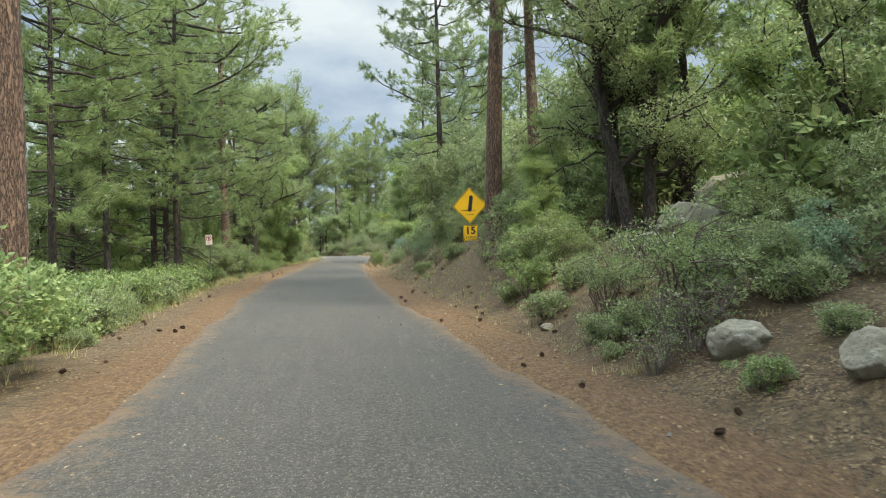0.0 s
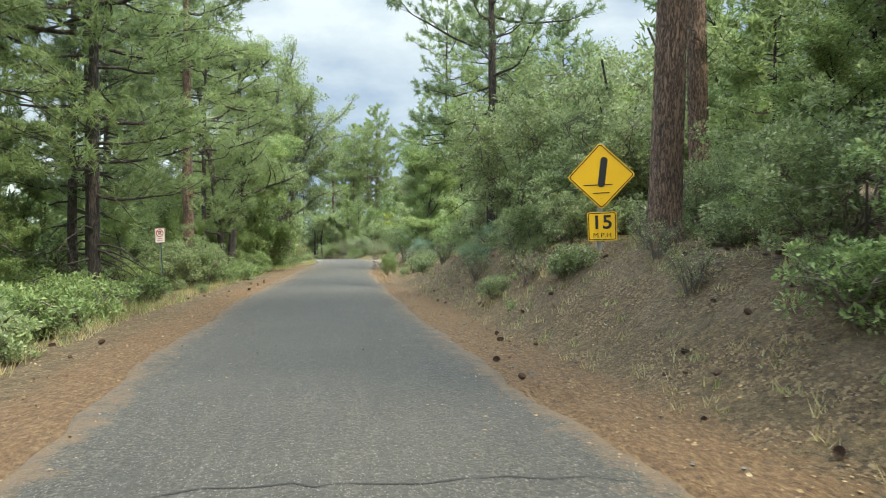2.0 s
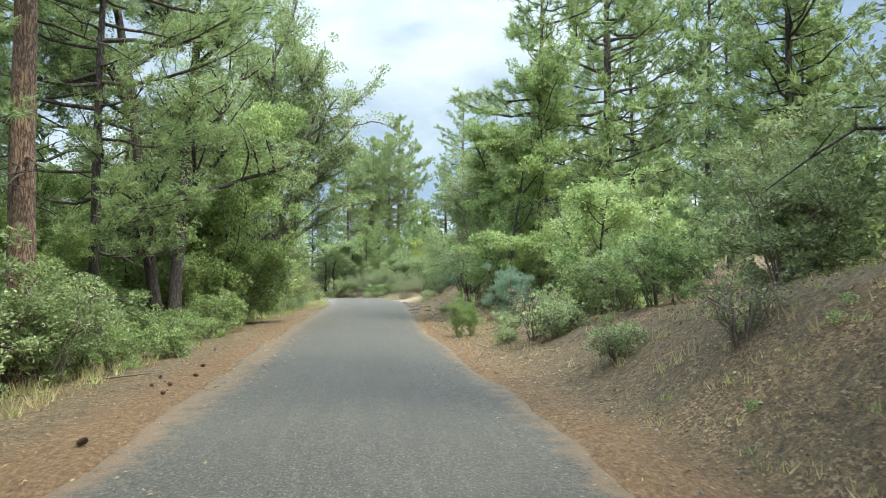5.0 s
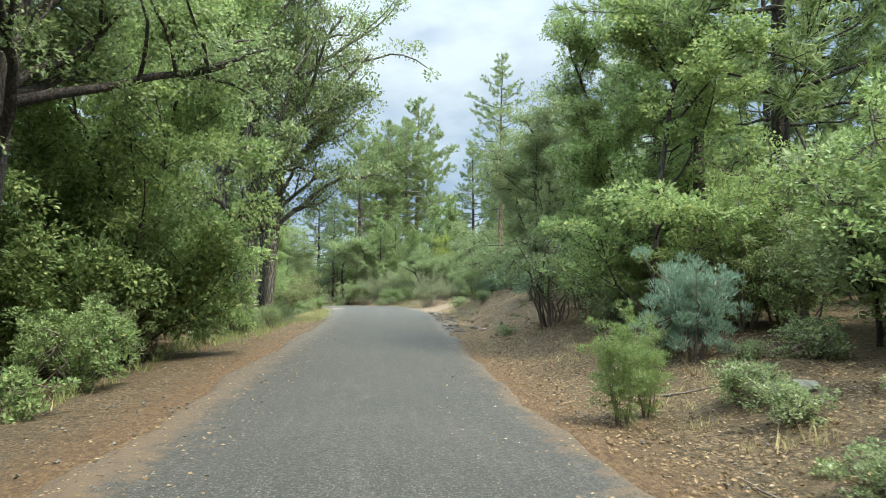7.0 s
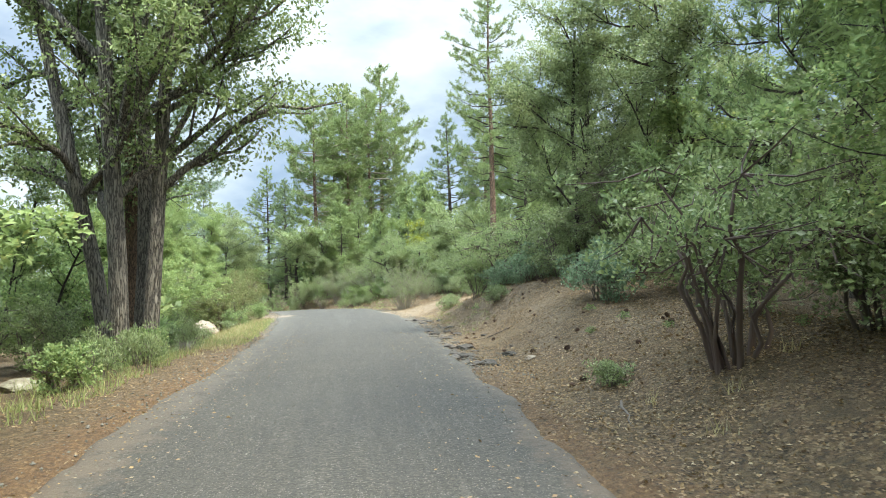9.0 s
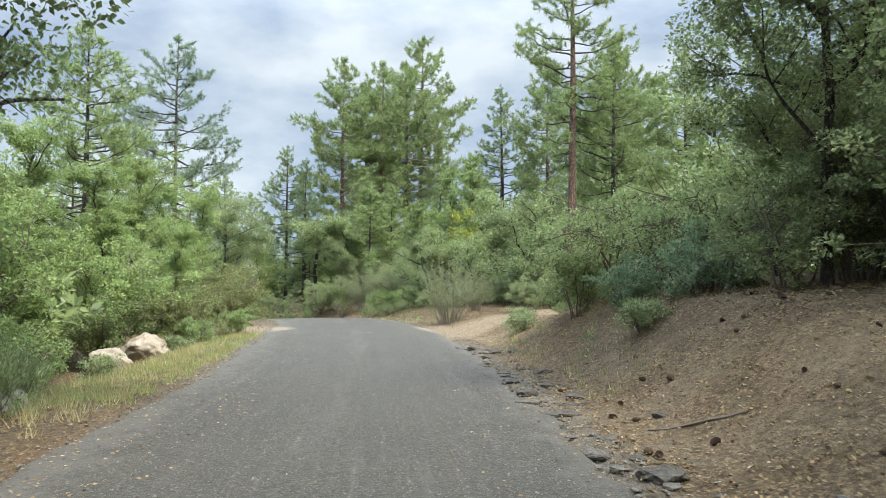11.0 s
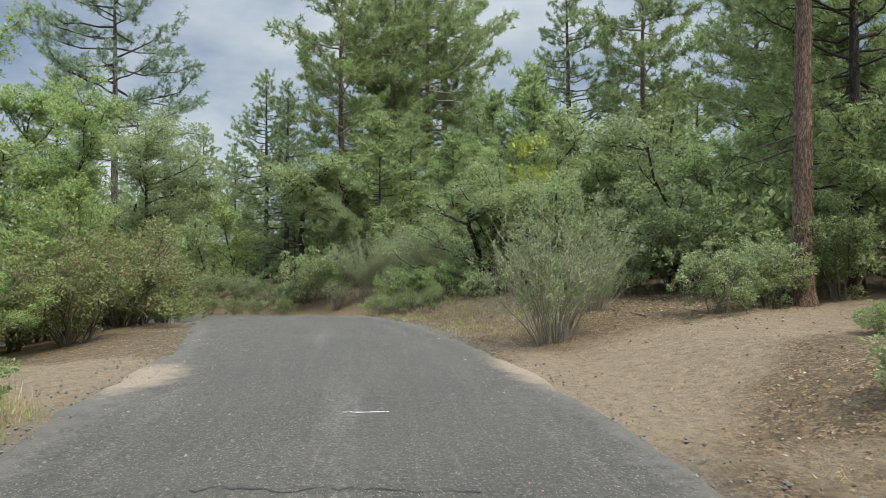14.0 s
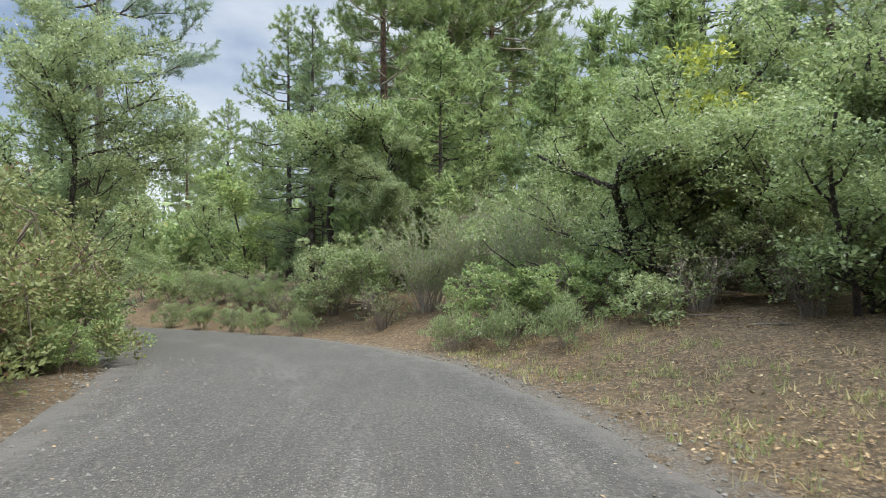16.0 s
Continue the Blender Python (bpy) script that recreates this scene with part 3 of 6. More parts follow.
def pine_meshes(seed, height, base, reach, girth, needles, bark, limbs=60, sprays=3.2, per=18, tuft=0.22, wide=0.040, cone=0.3, dead=8, lean=0.0, wood=None, fine=True):
    """A trunk, crooked limbs with side sprays, and brushes of needles at the ends of the sprays."""
    rng = np.random.default_rng(seed)
    trunk, crown = Soup(), Soup()
    zs = np.concatenate([[-0.3, 0.0, 0.35], np.linspace(1.0, height, 13)])
    bend = np.cumsum(rng.normal(0, 0.022, (16, 2)) * (np.arange(16) > 1)[:, None], axis=0) * (height / 16)
    axis = np.stack([bend[:, 0] + lean * zs, bend[:, 1], zs], 1)
    rad = girth * (1 - (np.clip(zs, 0, height) / height) ** 1.15 * 0.93)
    rad[:3] *= (1.45, 1.22, 1.07)
    trunk.tube(axis, rad, 10)
    on = lambda z: np.array([np.interp(z, zs, axis[:, 0]), np.interp(z, zs, axis[:, 1]), z])
    at, way = [], []
    s = np.linspace(0, 1, 6 if fine else 4)
    for n in range(limbs):
        u = min(0.99, ((n + rng.random()) / limbs) ** 0.9)
        z = base + (height - base) * u * 0.985
        az = n * 2.39996 + rng.normal(0, 0.45)
        prof = (1 - cone) * math.sin(math.pi * (0.20 + 0.77 * u)) + cone * (1 - u) ** 0.75
        ln = max(0.30, reach * prof * rng.uniform(0.55, 1.12) * (0.9 + 0.22 * math.sin(2 * az + seed + 4 * u)))
        rise = -0.10 + 0.55 * u + rng.normal(0, 0.16)
        turn = az + s * rng.normal(0, 0.35)
        pts = on(z)[None] + np.stack([np.cos(turn) * s * ln, np.sin(turn) * s * ln, ln * (rise * s - 0.16 * s + 0.26 * s**2.6)], 1)
        pts[1:] += rng.normal(0, 0.03, (len(s) - 1, 3)) * ln ** 0.5
        trunk.tube(pts, np.linspace(0.014 + 0.013 * ln, 0.007, len(s)), 5 if fine else 3)
        out = unit(pts[-1] - pts[-2])
        for t in np.linspace(0.32 if ln > 0.9 else 0.15, 1.0, max(2, int(ln * sprays))):
            p = along(pts, min(1.0, t + rng.normal(0, 0.03)))
            side = (1 if rng.random() < 0.5 else -1) * rng.uniform(0.2, 1.25) * (1.15 - 0.6 * t)
            w = np.array([out[0] * math.cos(side) - out[1] * math.sin(side), out[0] * math.sin(side) + out[1] * math.cos(side), out[2] * 0.4 + rng.normal(0.18, 0.30)])
            w = unit(w)
            sl = (0.30 + 0.30 * ln * (1.1 - 0.65 * t)) * rng.uniform(0.6, 1.25)
            tip = p + w * sl + (0, 0, 0.06 * sl)
            if fine:
                trunk.tube(np.stack([p, (p + tip) / 2 + rng.normal(0, 0.03, 3), tip]), [0.011, 0.008, 0.005], 3)
            for e in (0.55, 0.8, 1.0):
                q = p + (tip - p) * e + rng.normal(0, 0.075, 3)
                at.append(q)
                way.append(unit(w + (0, 0, 0.5) + rng.normal(0, 0.3, 3)))
    top = on(height)
    for k in range(5):
        at.append(top + rng.normal(0, 0.08, 3) + (0, 0, 0.12))
        way.append(np.array([0, 0, 1.0]))
    for _ in range(dead):
        z0 = rng.uniform(base * 0.35, base + 0.15 * (height - base))
        az, ln = rng.random() * 2 * np.pi, rng.uniform(0.5, 1.9)
        t = np.linspace(0, 1, 5)
        pts = on(z0)[None] + np.stack([np.cos(az) * t * ln, np.sin(az) * t * ln, ln * (-0.1 * t - 0.25 * t**2) + rng.normal(0, 0.05, 5)], 1)
        trunk.tube(pts, np.linspace(0.026, 0.006, 5), 4)
        for k in (2, 3):
            trunk.tube(np.stack([pts[k], pts[k] + rng.normal(0, 0.3, 3)]), [0.012, 0.004], 3)
    burst(crown, rng, np.array(at), np.array(way), per, tuft, wide)
    me = trunk.mesh("trunk", bark, True)
    me.materials.append(wood or M_BARK_LIMB)
    slot = np.ones(len(me.polygons), dtype=np.int32)
    slot[: 10 * (len(zs) - 1)] = 0
    me.polygons.foreach_set("material_index", slot)
    return me, crown.mesh("crown", needles)


def pads(soup, rng, centres, total, leaf, spread, slim, lift=0.35, flat=0.6, tip=0.0):
    """Leaves on the upper shells of many small domes, one round each centre."""
    per = max(4, total // len(centres))
    size = rng.uniform(0.65, 1.25, len(centres))
    c, r = np.repeat(centres, per, 0), np.repeat(size, per)
    n = len(c)
    d = unit(rng.normal(0, 1, (n, 3)) + (0, 0, lift))
    at = c + d * (spread * r * rng.uniform(0.35, 1.0, n) ** 0.6)[:, None] * (1, 1, flat)
    way = unit(d * (1, 1, 0.5) + rng.normal(0, 0.6, (n, 3)) + (0, 0, tip))
    soup.leaves(at, way, leaf * rng.uniform(0.6, 1.3, n), d * 0.5 + rng.normal(0, 0.45, (n, 3)) + (0, 0, 0.75), slim)


def shrub_meshes(seed, wide, tall, leaves, leaf, mat, wood, stems=9, low=0.12, clumps=120, spread=0.20, slim=0.55, lean_up=0.3, bare=0.0, stem_r=0.022):
    """Stems that fan out of the ground and domes of leaves round their ends."""
    rng = np.random.default_rng(seed)
    wood_s, crown = Soup(), Soup()
    dirs = unit(rng.normal(0, 1, (clumps, 3)))
    r = rng.uniform(0.30, 1.0, clumps) ** 0.55
    lump = 0.80 + 0.42 * np.sin(dirs[:, 0] * 4 + seed) * np.sin(dirs[:, 1] * 5 + seed * 2) + rng.normal(0, 0.13, clumps)
    c = dirs * (r * lump)[:, None] * (wide / 2, wide / 2, tall * 0.5)
    c[:, 2] = np.maximum(c[:, 2] + tall * 0.5, tall * low * rng.uniform(0.6, 1.6, clumps))
    az = rng.uniform(0, 2 * np.pi, stems)
    feet = np.stack([np.cos(az), np.sin(az), 0 * az], 1) * rng.uniform(0.02, 0.09, stems)[:, None] * wide
    tips = np.stack([np.cos(az) * wide * 0.28, np.sin(az) * wide * 0.28, tall * rng.uniform(0.45, 0.8, stems)], 1)
    lines = []
    for f, t in zip(feet, tips):
        s = np.linspace(0, 1, 7)[:, None]
        wig = rng.normal(0, 0.04 * wide, (7, 3)) * (s * (1 - s) * 3)
        pts = f * (1 - s) + t * s + wig + np.array([0, 0, tall * 0.12]) * np.sin(s * np.pi) - np.array([0, 0, 0.12]) * (1 - s)
        lines.append(pts)
        wood_s.tube(pts, np.linspace(1, 0.35, 7) * stem_r * rng.uniform(0.7, 1.3), 5)
    joints = np.concatenate([p[2:] for p in lines])
    for p in c:
        j = joints[((joints - p) ** 2).sum(1).argmin()]
        mid = (j + p) / 2 + rng.normal(0, 0.06, 3) * wide * 0.3 + (0, 0, -0.03 * tall)
        wood_s.tube(np.stack([j, mid, p]), np.array([0.45, 0.32, 0.15]) * stem_r, 3)
    keep = c[rng.random(clumps) >= bare]
    pads(crown, rng, keep, leaves, leaf, spread * 1.15, slim, 0.35, 0.75, lean_up)
    return wood_s.mesh("stems", wood, True), crown.mesh("crown", mat)


def willow_meshes(seed, wide, tall, stems, per, mat, wood):
    """Many slim crooked stems that fan up from a broad foot, with narrow leaves along their twigs."""
    rng = np.random.default_rng(seed)
    wood_s, crown = Soup(), Soup()
    s = np.linspace(0, 1, 8)
    at, way = [], []
    for _ in range(stems):
        az, out = rng.uniform(0, 2 * np.pi), wide * 0.5 * rng.uniform(0.05, 1.0) ** 0.6
        h = tall * rng.uniform(0.55, 1.0) * (1 - 0.25 * (out / wide * 2) ** 2)
        foot = rng.normal(0, 0.09, 2) + 0.16 * np.array([math.cos(az), math.sin(az)])
        flat = out * s ** rng.uniform(0.9, 1.6)
        pts = np.stack([foot[0] + np.cos(az) * flat, foot[1] + np.sin(az) * flat, h * s - 0.06], 1) + np.cumsum(rng.normal(0, 0.045, (8, 3)), 0) * s[:, None]
        wood_s.tube(pts, np.linspace(0.013, 0.003, 8) * rng.uniform(0.6, 1.25), 4)
        for q in rng.uniform(0.25, 0.9, 5):
            a = along(pts, q)
            b = a + unit(rng.normal(0, 1, 3) * (1, 1, 0.3) + (0, 0, 0.9)) * rng.uniform(0.2, 0.6) * (1.2 - 0.5 * q)
            wood_s.tube(np.stack([a, (a + b) / 2 + rng.normal(0, 0.03, 3), b]), [0.005, 0.004, 0.002], 3)
            k = per // 4
            e = rng.uniform(0.2, 1.0, k)[:, None]
            at.append(a * (1 - e) + b * e + rng.normal(0, 0.02, (k, 3)))
            way.append(unit(b - a + rng.normal(0, 0.35, (k, 3))))
        t = rng.uniform(0.3, 1.0, per) ** 0.85
        p = np.stack([np.interp(t, s, pts[:, c]) for c in range(3)], 1)
        d = unit(pts[-1] - pts[3])
        at.append(p + rng.normal(0, 0.03, p.shape))
        way.append(unit(d + rng.normal(0, 0.55, p.shape)))
    at, way = np.concatenate(at), np.concatenate(way)
    n = len(at)
    crown.leaves(at, way, rng.uniform(0.05, 0.10, n), rng.normal(0, 1, (n, 3)), 0.24)
    return wood_s.mesh("stems", wood, True), crown.mesh("crown", mat)


def oak_meshes(seed, height, reach, girth, leaves, leaf, mat, bark, trunks=1, base=0.25, lean=(0.0, 0.0), spread=0.28, twigs=7, fork=5, crown_low=0.3, slim=0.55, wander=0.16, flat=0.5):
    """One or more stout trunks, crooked limbs in three orders, layered domes of leaves along their ends."""
    rng = np.random.default_rng(seed)
    wood_s, crown = Soup(), Soup()
    ends = []

    def limb(p, d, ln, r, level):
        k = 6
        pts, q, w = [p], p, d
        for _ in range(k - 1):
            w = unit(w + rng.normal(0, 0.16 if level else wander, 3) + (0, 0, 0.05 if level else 0.0))
            q = q + w * ln / (k - 1)
            pts.append(q)
        pts = np.array(pts)
        wood_s.tube(pts, np.linspace(r, r * 0.45, k), 9 if level == 0 else 5 if level == 1 else 4)
        if level == 2:
            ends.extend(pts[2:])
            return
        if level == 1:
            ends.extend(pts[2:])
        for n in range(fork if level == 0 else twigs):
            t = rng.uniform(base if level == 0 else 0.25, 1.0)
            q = along(pts, t)
            az = rng.uniform(0, 2 * np.pi)
            flat_d = np.array([math.cos(az), math.sin(az), 0])
            nd = unit(w * (0.55 if level == 0 else 0.7) + flat_d * rng.uniform(0.6, 1.1) + (0, 0, rng.uniform(-0.25, 0.35)))
            nl = reach * rng.uniform(0.55, 1.0) * (1.1 - 0.4 * t) if level == 0 else ln * rng.uniform(0.35, 0.6)
            limb(q, nd, nl, r * (0.45 if level == 0 else 0.4), level + 1)

    for n in range(trunks):
        az = n * 2 * np.pi / trunks + rng.uniform(0, 0.8)
        foot = np.array([math.cos(az), math.sin(az), 0]) * (0 if trunks == 1 else girth * 1.7)
        d = unit(np.array([lean[0], lean[1], 1.0]) + foot * (0.0 if trunks == 1 else 0.28))
        limb(foot - (0, 0, 0.3), d, height * rng.uniform(0.78, 0.9), girth * rng.uniform(0.8, 1.1), 0)
    c = np.array(ends)
    c = c[c[:, 2] > height * crown_low * rng.uniform(0.6, 1.2, len(c))]
    c = c + rng.normal(0, spread * 0.45, c.shape)
    pads(crown, rng, c, leaves, leaf, spread * 1.25, slim, 0.3, flat)
    return wood_s.mesh("trunk", bark, True), crown.mesh("crown", mat)


KINDS = {}


def kind(key, name, label, category, meshes, names=("trunk", "crown")):
    KINDS[key] = (name, label, category, meshes, names)


def plant(key, x, y, size=1.0, turn=None, tall=1.0, sink=0.03, label=None, group="", tilt=(0, 0)):
    """Sets one plant of a kind on the ground."""
    name, words, category, meshes, names = KINDS[key]
    root = new(name)
    root.empty_display_size = 0.2
    turn = (x * 77.7 + y * 31.3) % 360 if turn is None else turn
    root.matrix_basis = pose(x, y, ground_z(x, y) - sink, tilt[0], tilt[1], turn) @ Matrix.Diagonal((size, size, size * tall, 1))
    for n, me in zip(names, meshes):
        part(n, me, root)
    return tagged(root, label or words, category, group)


# pines
kind("pine_tall", "pine_tree", "tall ponderosa pine with bare reddish trunk on the bank", "tree", pine_meshes(1, 20, 8.6, 3.2, 0.245, M_NEEDLE, M_BARK_RED, 68, 4.0, 24, 0.26, 0.029, 0.2, 10))
kind("pine_tall_b", "pine_tree", "tall ponderosa pine with a high narrow crown", "tree", pine_meshes(2, 18.5, 6.8, 2.7, 0.22, M_NEEDLE, M_BARK_RED, 68, 4.2, 24, 0.26, 0.029, 0.2, 14))
kind("pine_full", "pine_tree", "dense green pine with branches down to the brush", "tree", pine_meshes(3, 15, 1.8, 3.3, 0.20, M_NEEDLE, M_BARK_DARK, 90, 4.2, 21, 0.28, 0.033, 0.3, 6))
kind("pine_full_b", "pine_tree", "full yellow-green pine with spreading branches", "tree", pine_meshes(4, 16, 4.4, 3.4, 0.20, M_NEEDLE, M_BARK_RED, 84, 4.6, 21, 0.30, 0.037, 0.1, 22, 0, M_TWIG_PALE))
kind("pine_round", "pine_tree", "broad bright pine with a rounded crown", "tree", pine_meshes(5, 12, 1.0, 3.2, 0.18, M_NEEDLE, M_BARK_DARK, 90, 4.2, 21, 0.26, 0.032, 0.35, 2))
kind("pine_grey", "pine_tree", "greyish pine with open layered branches", "tree", pine_meshes(6, 20, 6.6, 5.2, 0.24, M_NEEDLE_BLUE, M_BARK_GREY, 56, 4.6, 22, 0.32, 0.036, 0.45, 8))
kind("pine_near", "pine_tree", "green pine with fine needles and low branches", "tree", pine_meshes(13, 15, 2.4, 3.4, 0.130, M_NEEDLE, M_BARK_DARK, 72, 4.6, 32, 0.23, 0.019, 0.2, 12))
kind("pine_thin", "pine_tree", "thin dark pine with dead lower branches", "tree", pine_meshes(7, 12, 3.4, 2.0, 0.10, M_NEEDLE, M_BARK_DARK, 48, 4.6, 28, 0.24, 0.022, 0.2, 20))
kind("pine_sparse", "pine_tree", "dark-trunked pine with sparse open branches", "tree", pine_meshes(8, 15, 3.4, 3.2, 0.16, M_NEEDLE_DARK, M_BARK_DARK, 52, 4.6, 32, 0.25, 0.023, 0.2, 10))
kind("pine_far", "pine_tree", "distant pine standing in the woods", "tree", pine_meshes(9, 14, 1.8, 3.1, 0.18, M_NEEDLE_DARK, M_BARK_DARK, 60, 2.6, 8, 0.42, 0.11, 0.25, 0, 0, None, False))
kind("pine_far_b", "pine_tree", "distant green pine behind the brush", "tree", pine_meshes(10, 12, 1.4, 2.9, 0.15, M_NEEDLE, M_BARK_DARK, 60, 2.6, 8, 0.42, 0.11, 0.25, 0, 0, None, False))
kind("cypress", "cypress_tree", "dark dense cypress with several dark stems", "tree", pine_meshes(11, 13, 1.0, 2.8, 0.20, M_NEEDLE_DARK, M_BARK_DARK, 92, 4.8, 20, 0.22, 0.036, 0.5, 0))
# broad-leaved trees
kind("oak_big", "oak_tree", "large crooked live oak with a dark forked trunk", "tree", oak_meshes(21, 13.0, 3.8, 0.20, 115000, 0.085, M_OAK, M_BARK_DARK, 2, 0.16, (0.02, 0.05), 0.34, 7, 17, 0.24, 0.55, 0.05))
kind("oak_cluster", "oak_tree", "tall oak with four grey trunks grown together", "tree", oak_meshes(22, 12.5, 4.5, 0.20, 125000, 0.092, M_OAK, M_BARK_GREY, 4, 0.24, (0.08, -0.03), 0.32, 7, 12, 0.22, 0.55, 0.05))
kind("oak_mid", "oak_tree", "dark green live oak with an uneven crown", "tree", oak_meshes(23, 7.0, 2.8, 0.13, 22000, 0.105, M_OAK, M_BARK_DARK, 2, 0.10, (0, 0), 0.32, 5, 8, 0.05))
kind("oak_near", "oak_tree", "dark green live oak with small leathery leaves", "tree", oak_meshes(27, 7.0, 2.8, 0.15, 34000, 0.085, M_OAK, M_BARK_DARK, 2, 0.14, (0, 0), 0.32, 6, 9, 0.06))
kind("oak_mid_b", "oak_tree", "grey-green oak with an open airy crown", "tree", oak_meshes(24, 7.0, 2.6, 0.10, 14000, 0.12, M_GREYLEAF, M_BARK_DARK, 2, 0.12, (0, 0), 0.30, 6, 8, 0.07))
kind("oak_airy", "oak_tree", "grey-green oak with an airy crown of small leaves", "tree", oak_meshes(28, 7.5, 2.6, 0.075, 40000, 0.070, M_GREYLEAF, M_BARK_DARK, 1, 0.12, (0, 0), 0.26, 6, 14, 0.12, 0.55, 0.10))
kind("oak_dark_airy", "oak_tree", "dark-trunked oak with an open crown of small leaves", "tree", oak_meshes(29, 7.5, 2.5, 0.16, 24000, 0.065, M_GREYLEAF, M_BARK_DARK, 2, 0.25, (0, 0), 0.26, 6, 8, 0.18))
kind("maple", "maple_tree", "bright green broad-leaved tree with low branches", "tree", oak_meshes(25, 5.6, 2.4, 0.048, 90000, 0.074, M_LIGHTLEAF, M_BARK_DARK, 3, 0.04, (0, 0), 0.27, 5, 10, 0.02))
kind("light_tree", "young_tree", "light green small-leaved tree", "tree", oak_meshes(26, 8.5, 2.7, 0.065, 44000, 0.074, M_LIGHTLEAF, M_BARK_DARK, 1, 0.05, (0, 0), 0.22, 6, 16, 0.03, 0.55, 0.08))
kind("mid_oak", "oak_tree", "dark green oak standing in the wood behind the brush", "tree", oak_meshes(61, 6.5, 2.4, 0.10, 9000, 0.165, M_OAK, M_BARK_DARK, 2, 0.06, (0, 0), 0.36, 4, 9, 0.05))
kind("mid_light", "young_tree", "yellow-green young tree in the wood behind the brush", "tree", oak_meshes(62, 7.0, 2.2, 0.07, 9000, 0.160, M_LIGHTLEAF, M_BARK_DARK, 1, 0.05, (0, 0), 0.36, 4, 14, 0.03, 0.55, 0.08))
kind("mid_grey", "oak_tree", "grey-green oak standing in the wood behind the brush", "tree", oak_meshes(63, 6.0, 2.3, 0.08, 8500, 0.160, M_GREYLEAF, M_BARK_DARK, 2, 0.06, (0, 0), 0.36, 4, 9, 0.05))
kind("mid_pine", "pine_tree", "young bright pine in the wood behind the brush", "tree", pine_meshes(64, 8.0, 0.7, 2.1, 0.10, M_NEEDLE, M_BARK_DARK, 74, 3.6, 11, 0.32, 0.07, 0.45, 0, 0, None, False))
kind("oak_low", "oak_tree", "low dark live oak with several crooked stems", "tree", oak_meshes(65, 4.0, 2.2, 0.10, 52000, 0.060, M_OAK, M_BARK_DARK, 4, 0.18, (0, 0), 0.27, 5, 8, 0.30, 0.55, 0.2))
# shrubs
SH = ("branchwork", "crown")
kind("oak_thicket", "oak_thicket", "tall leafy scrub oak thicket on the bank", "bush", shrub_meshes(46, 4.2, 4.2, 19000, 0.085, M_OAK, M_TWIG, 14, 0.05, 210, 0.20, 0.55, 0.2, 0, 0.035), SH)
kind("grey_thicket", "oak_thicket", "tall grey-green scrub oak thicket on the bank", "bush", shrub_meshes(48, 4.2, 4.2, 18000, 0.088, M_GREYLEAF, M_TWIG, 14, 0.04, 240, 0.20, 0.55, 0.2, 0, 0.030), SH)
kind("green_thicket", "green_thicket", "tall fresh green thicket beside the road", "bush", shrub_meshes(47, 4.0, 4.2, 16000, 0.095, M_LIGHTLEAF, M_TWIG, 14, 0.05, 220, 0.20, 0.5, 0.2, 0, 0.030), SH)
kind("oak_bush", "oak_bush", "dense dark green scrub oak bush", "bush", shrub_meshes(31, 3.0, 2.6, 9000, 0.080, M_OAK, M_TWIG, 8, 0.06, 100, 0.18), SH)
kind("oak_bush_b", "oak_bush", "rounded grey-green scrub oak bush", "bush", shrub_meshes(32, 2.8, 2.2, 8500, 0.075, M_GREYLEAF, M_TWIG, 8, 0.06, 100, 0.17), SH)
kind("green_bush", "green_bush", "fresh green leafy bush at the roadside", "bush", shrub_meshes(33, 2.4, 1.7, 8000, 0.070, M_BRIGHT, M_TWIG, 8, 0.06, 90, 0.15), SH)
kind("back_oak_bush", "oak_bush", "dark scrub oak bush behind the verge", "bush", shrub_meshes(50, 3.0, 2.6, 1500, 0.20, M_OAK, M_TWIG, 5, 0.06, 46, 0.28), SH)
kind("back_green_bush", "green_bush", "green bush standing behind the verge", "bush", shrub_meshes(51, 2.9, 2.2, 1500, 0.19, M_BRIGHT, M_TWIG, 5, 0.06, 46, 0.28), SH)
kind("low_bush", "low_bush", "low grey-green bush among dry litter", "bush", shrub_meshes(34, 1.5, 0.8, 2400, 0.070, M_GREYLEAF, M_TWIG, 8, 0.06, 60, 0.13), SH)
kind("low_green", "low_bush", "low green bush on the forest floor", "bush", shrub_meshes(35, 1.6, 0.85, 2600, 0.075, M_BRIGHT, M_TWIG, 8, 0.06, 60, 0.13), SH)
kind("blue_bush", "blue_bush", "pale blue-green feathery bush on the slope", "bush", shrub_meshes(36, 1.4, 1.5, 9500, 0.085, M_BLUELEAF, M_TWIG, 10, 0.05, 90, 0.13, 0.18, 1.3), SH)
kind("teal_bush", "blue_bush", "low blue-green leafy bush on the bank", "bush", shrub_meshes(49, 1.8, 1.1, 4600, 0.075, M_TEALLEAF, M_TWIG, 10, 0.05, 80, 0.16, 0.5, 0.5), SH)
kind("sapling", "pine_sapling", "young fluffy light green sapling at the verge", "sapling", shrub_meshes(12, 1.15, 2.1, 9000, 0.075, M_LIGHTLEAF, M_TWIG, 9, 0.08, 110, 0.12, 0.20, 0.9, 0, 0.012), SH)
kind("weed", "roadside_weed", "tall green weeds at the road edge", "weed", shrub_meshes(44, 1.1, 0.9, 1500, 0.085, M_GREYLEAF, M_TWIG, 16, 0.15, 50, 0.11, 0.25, 1.3, 0, 0.006), SH)
kind("small_weed", "small_weed", "small green seedling in the litter", "weed", shrub_meshes(45, 0.5, 0.4, 220, 0.06, M_BRIGHT, M_TWIG, 6, 0.2, 16, 0.06, 0.45, 0.6, 0, 0.005), SH)
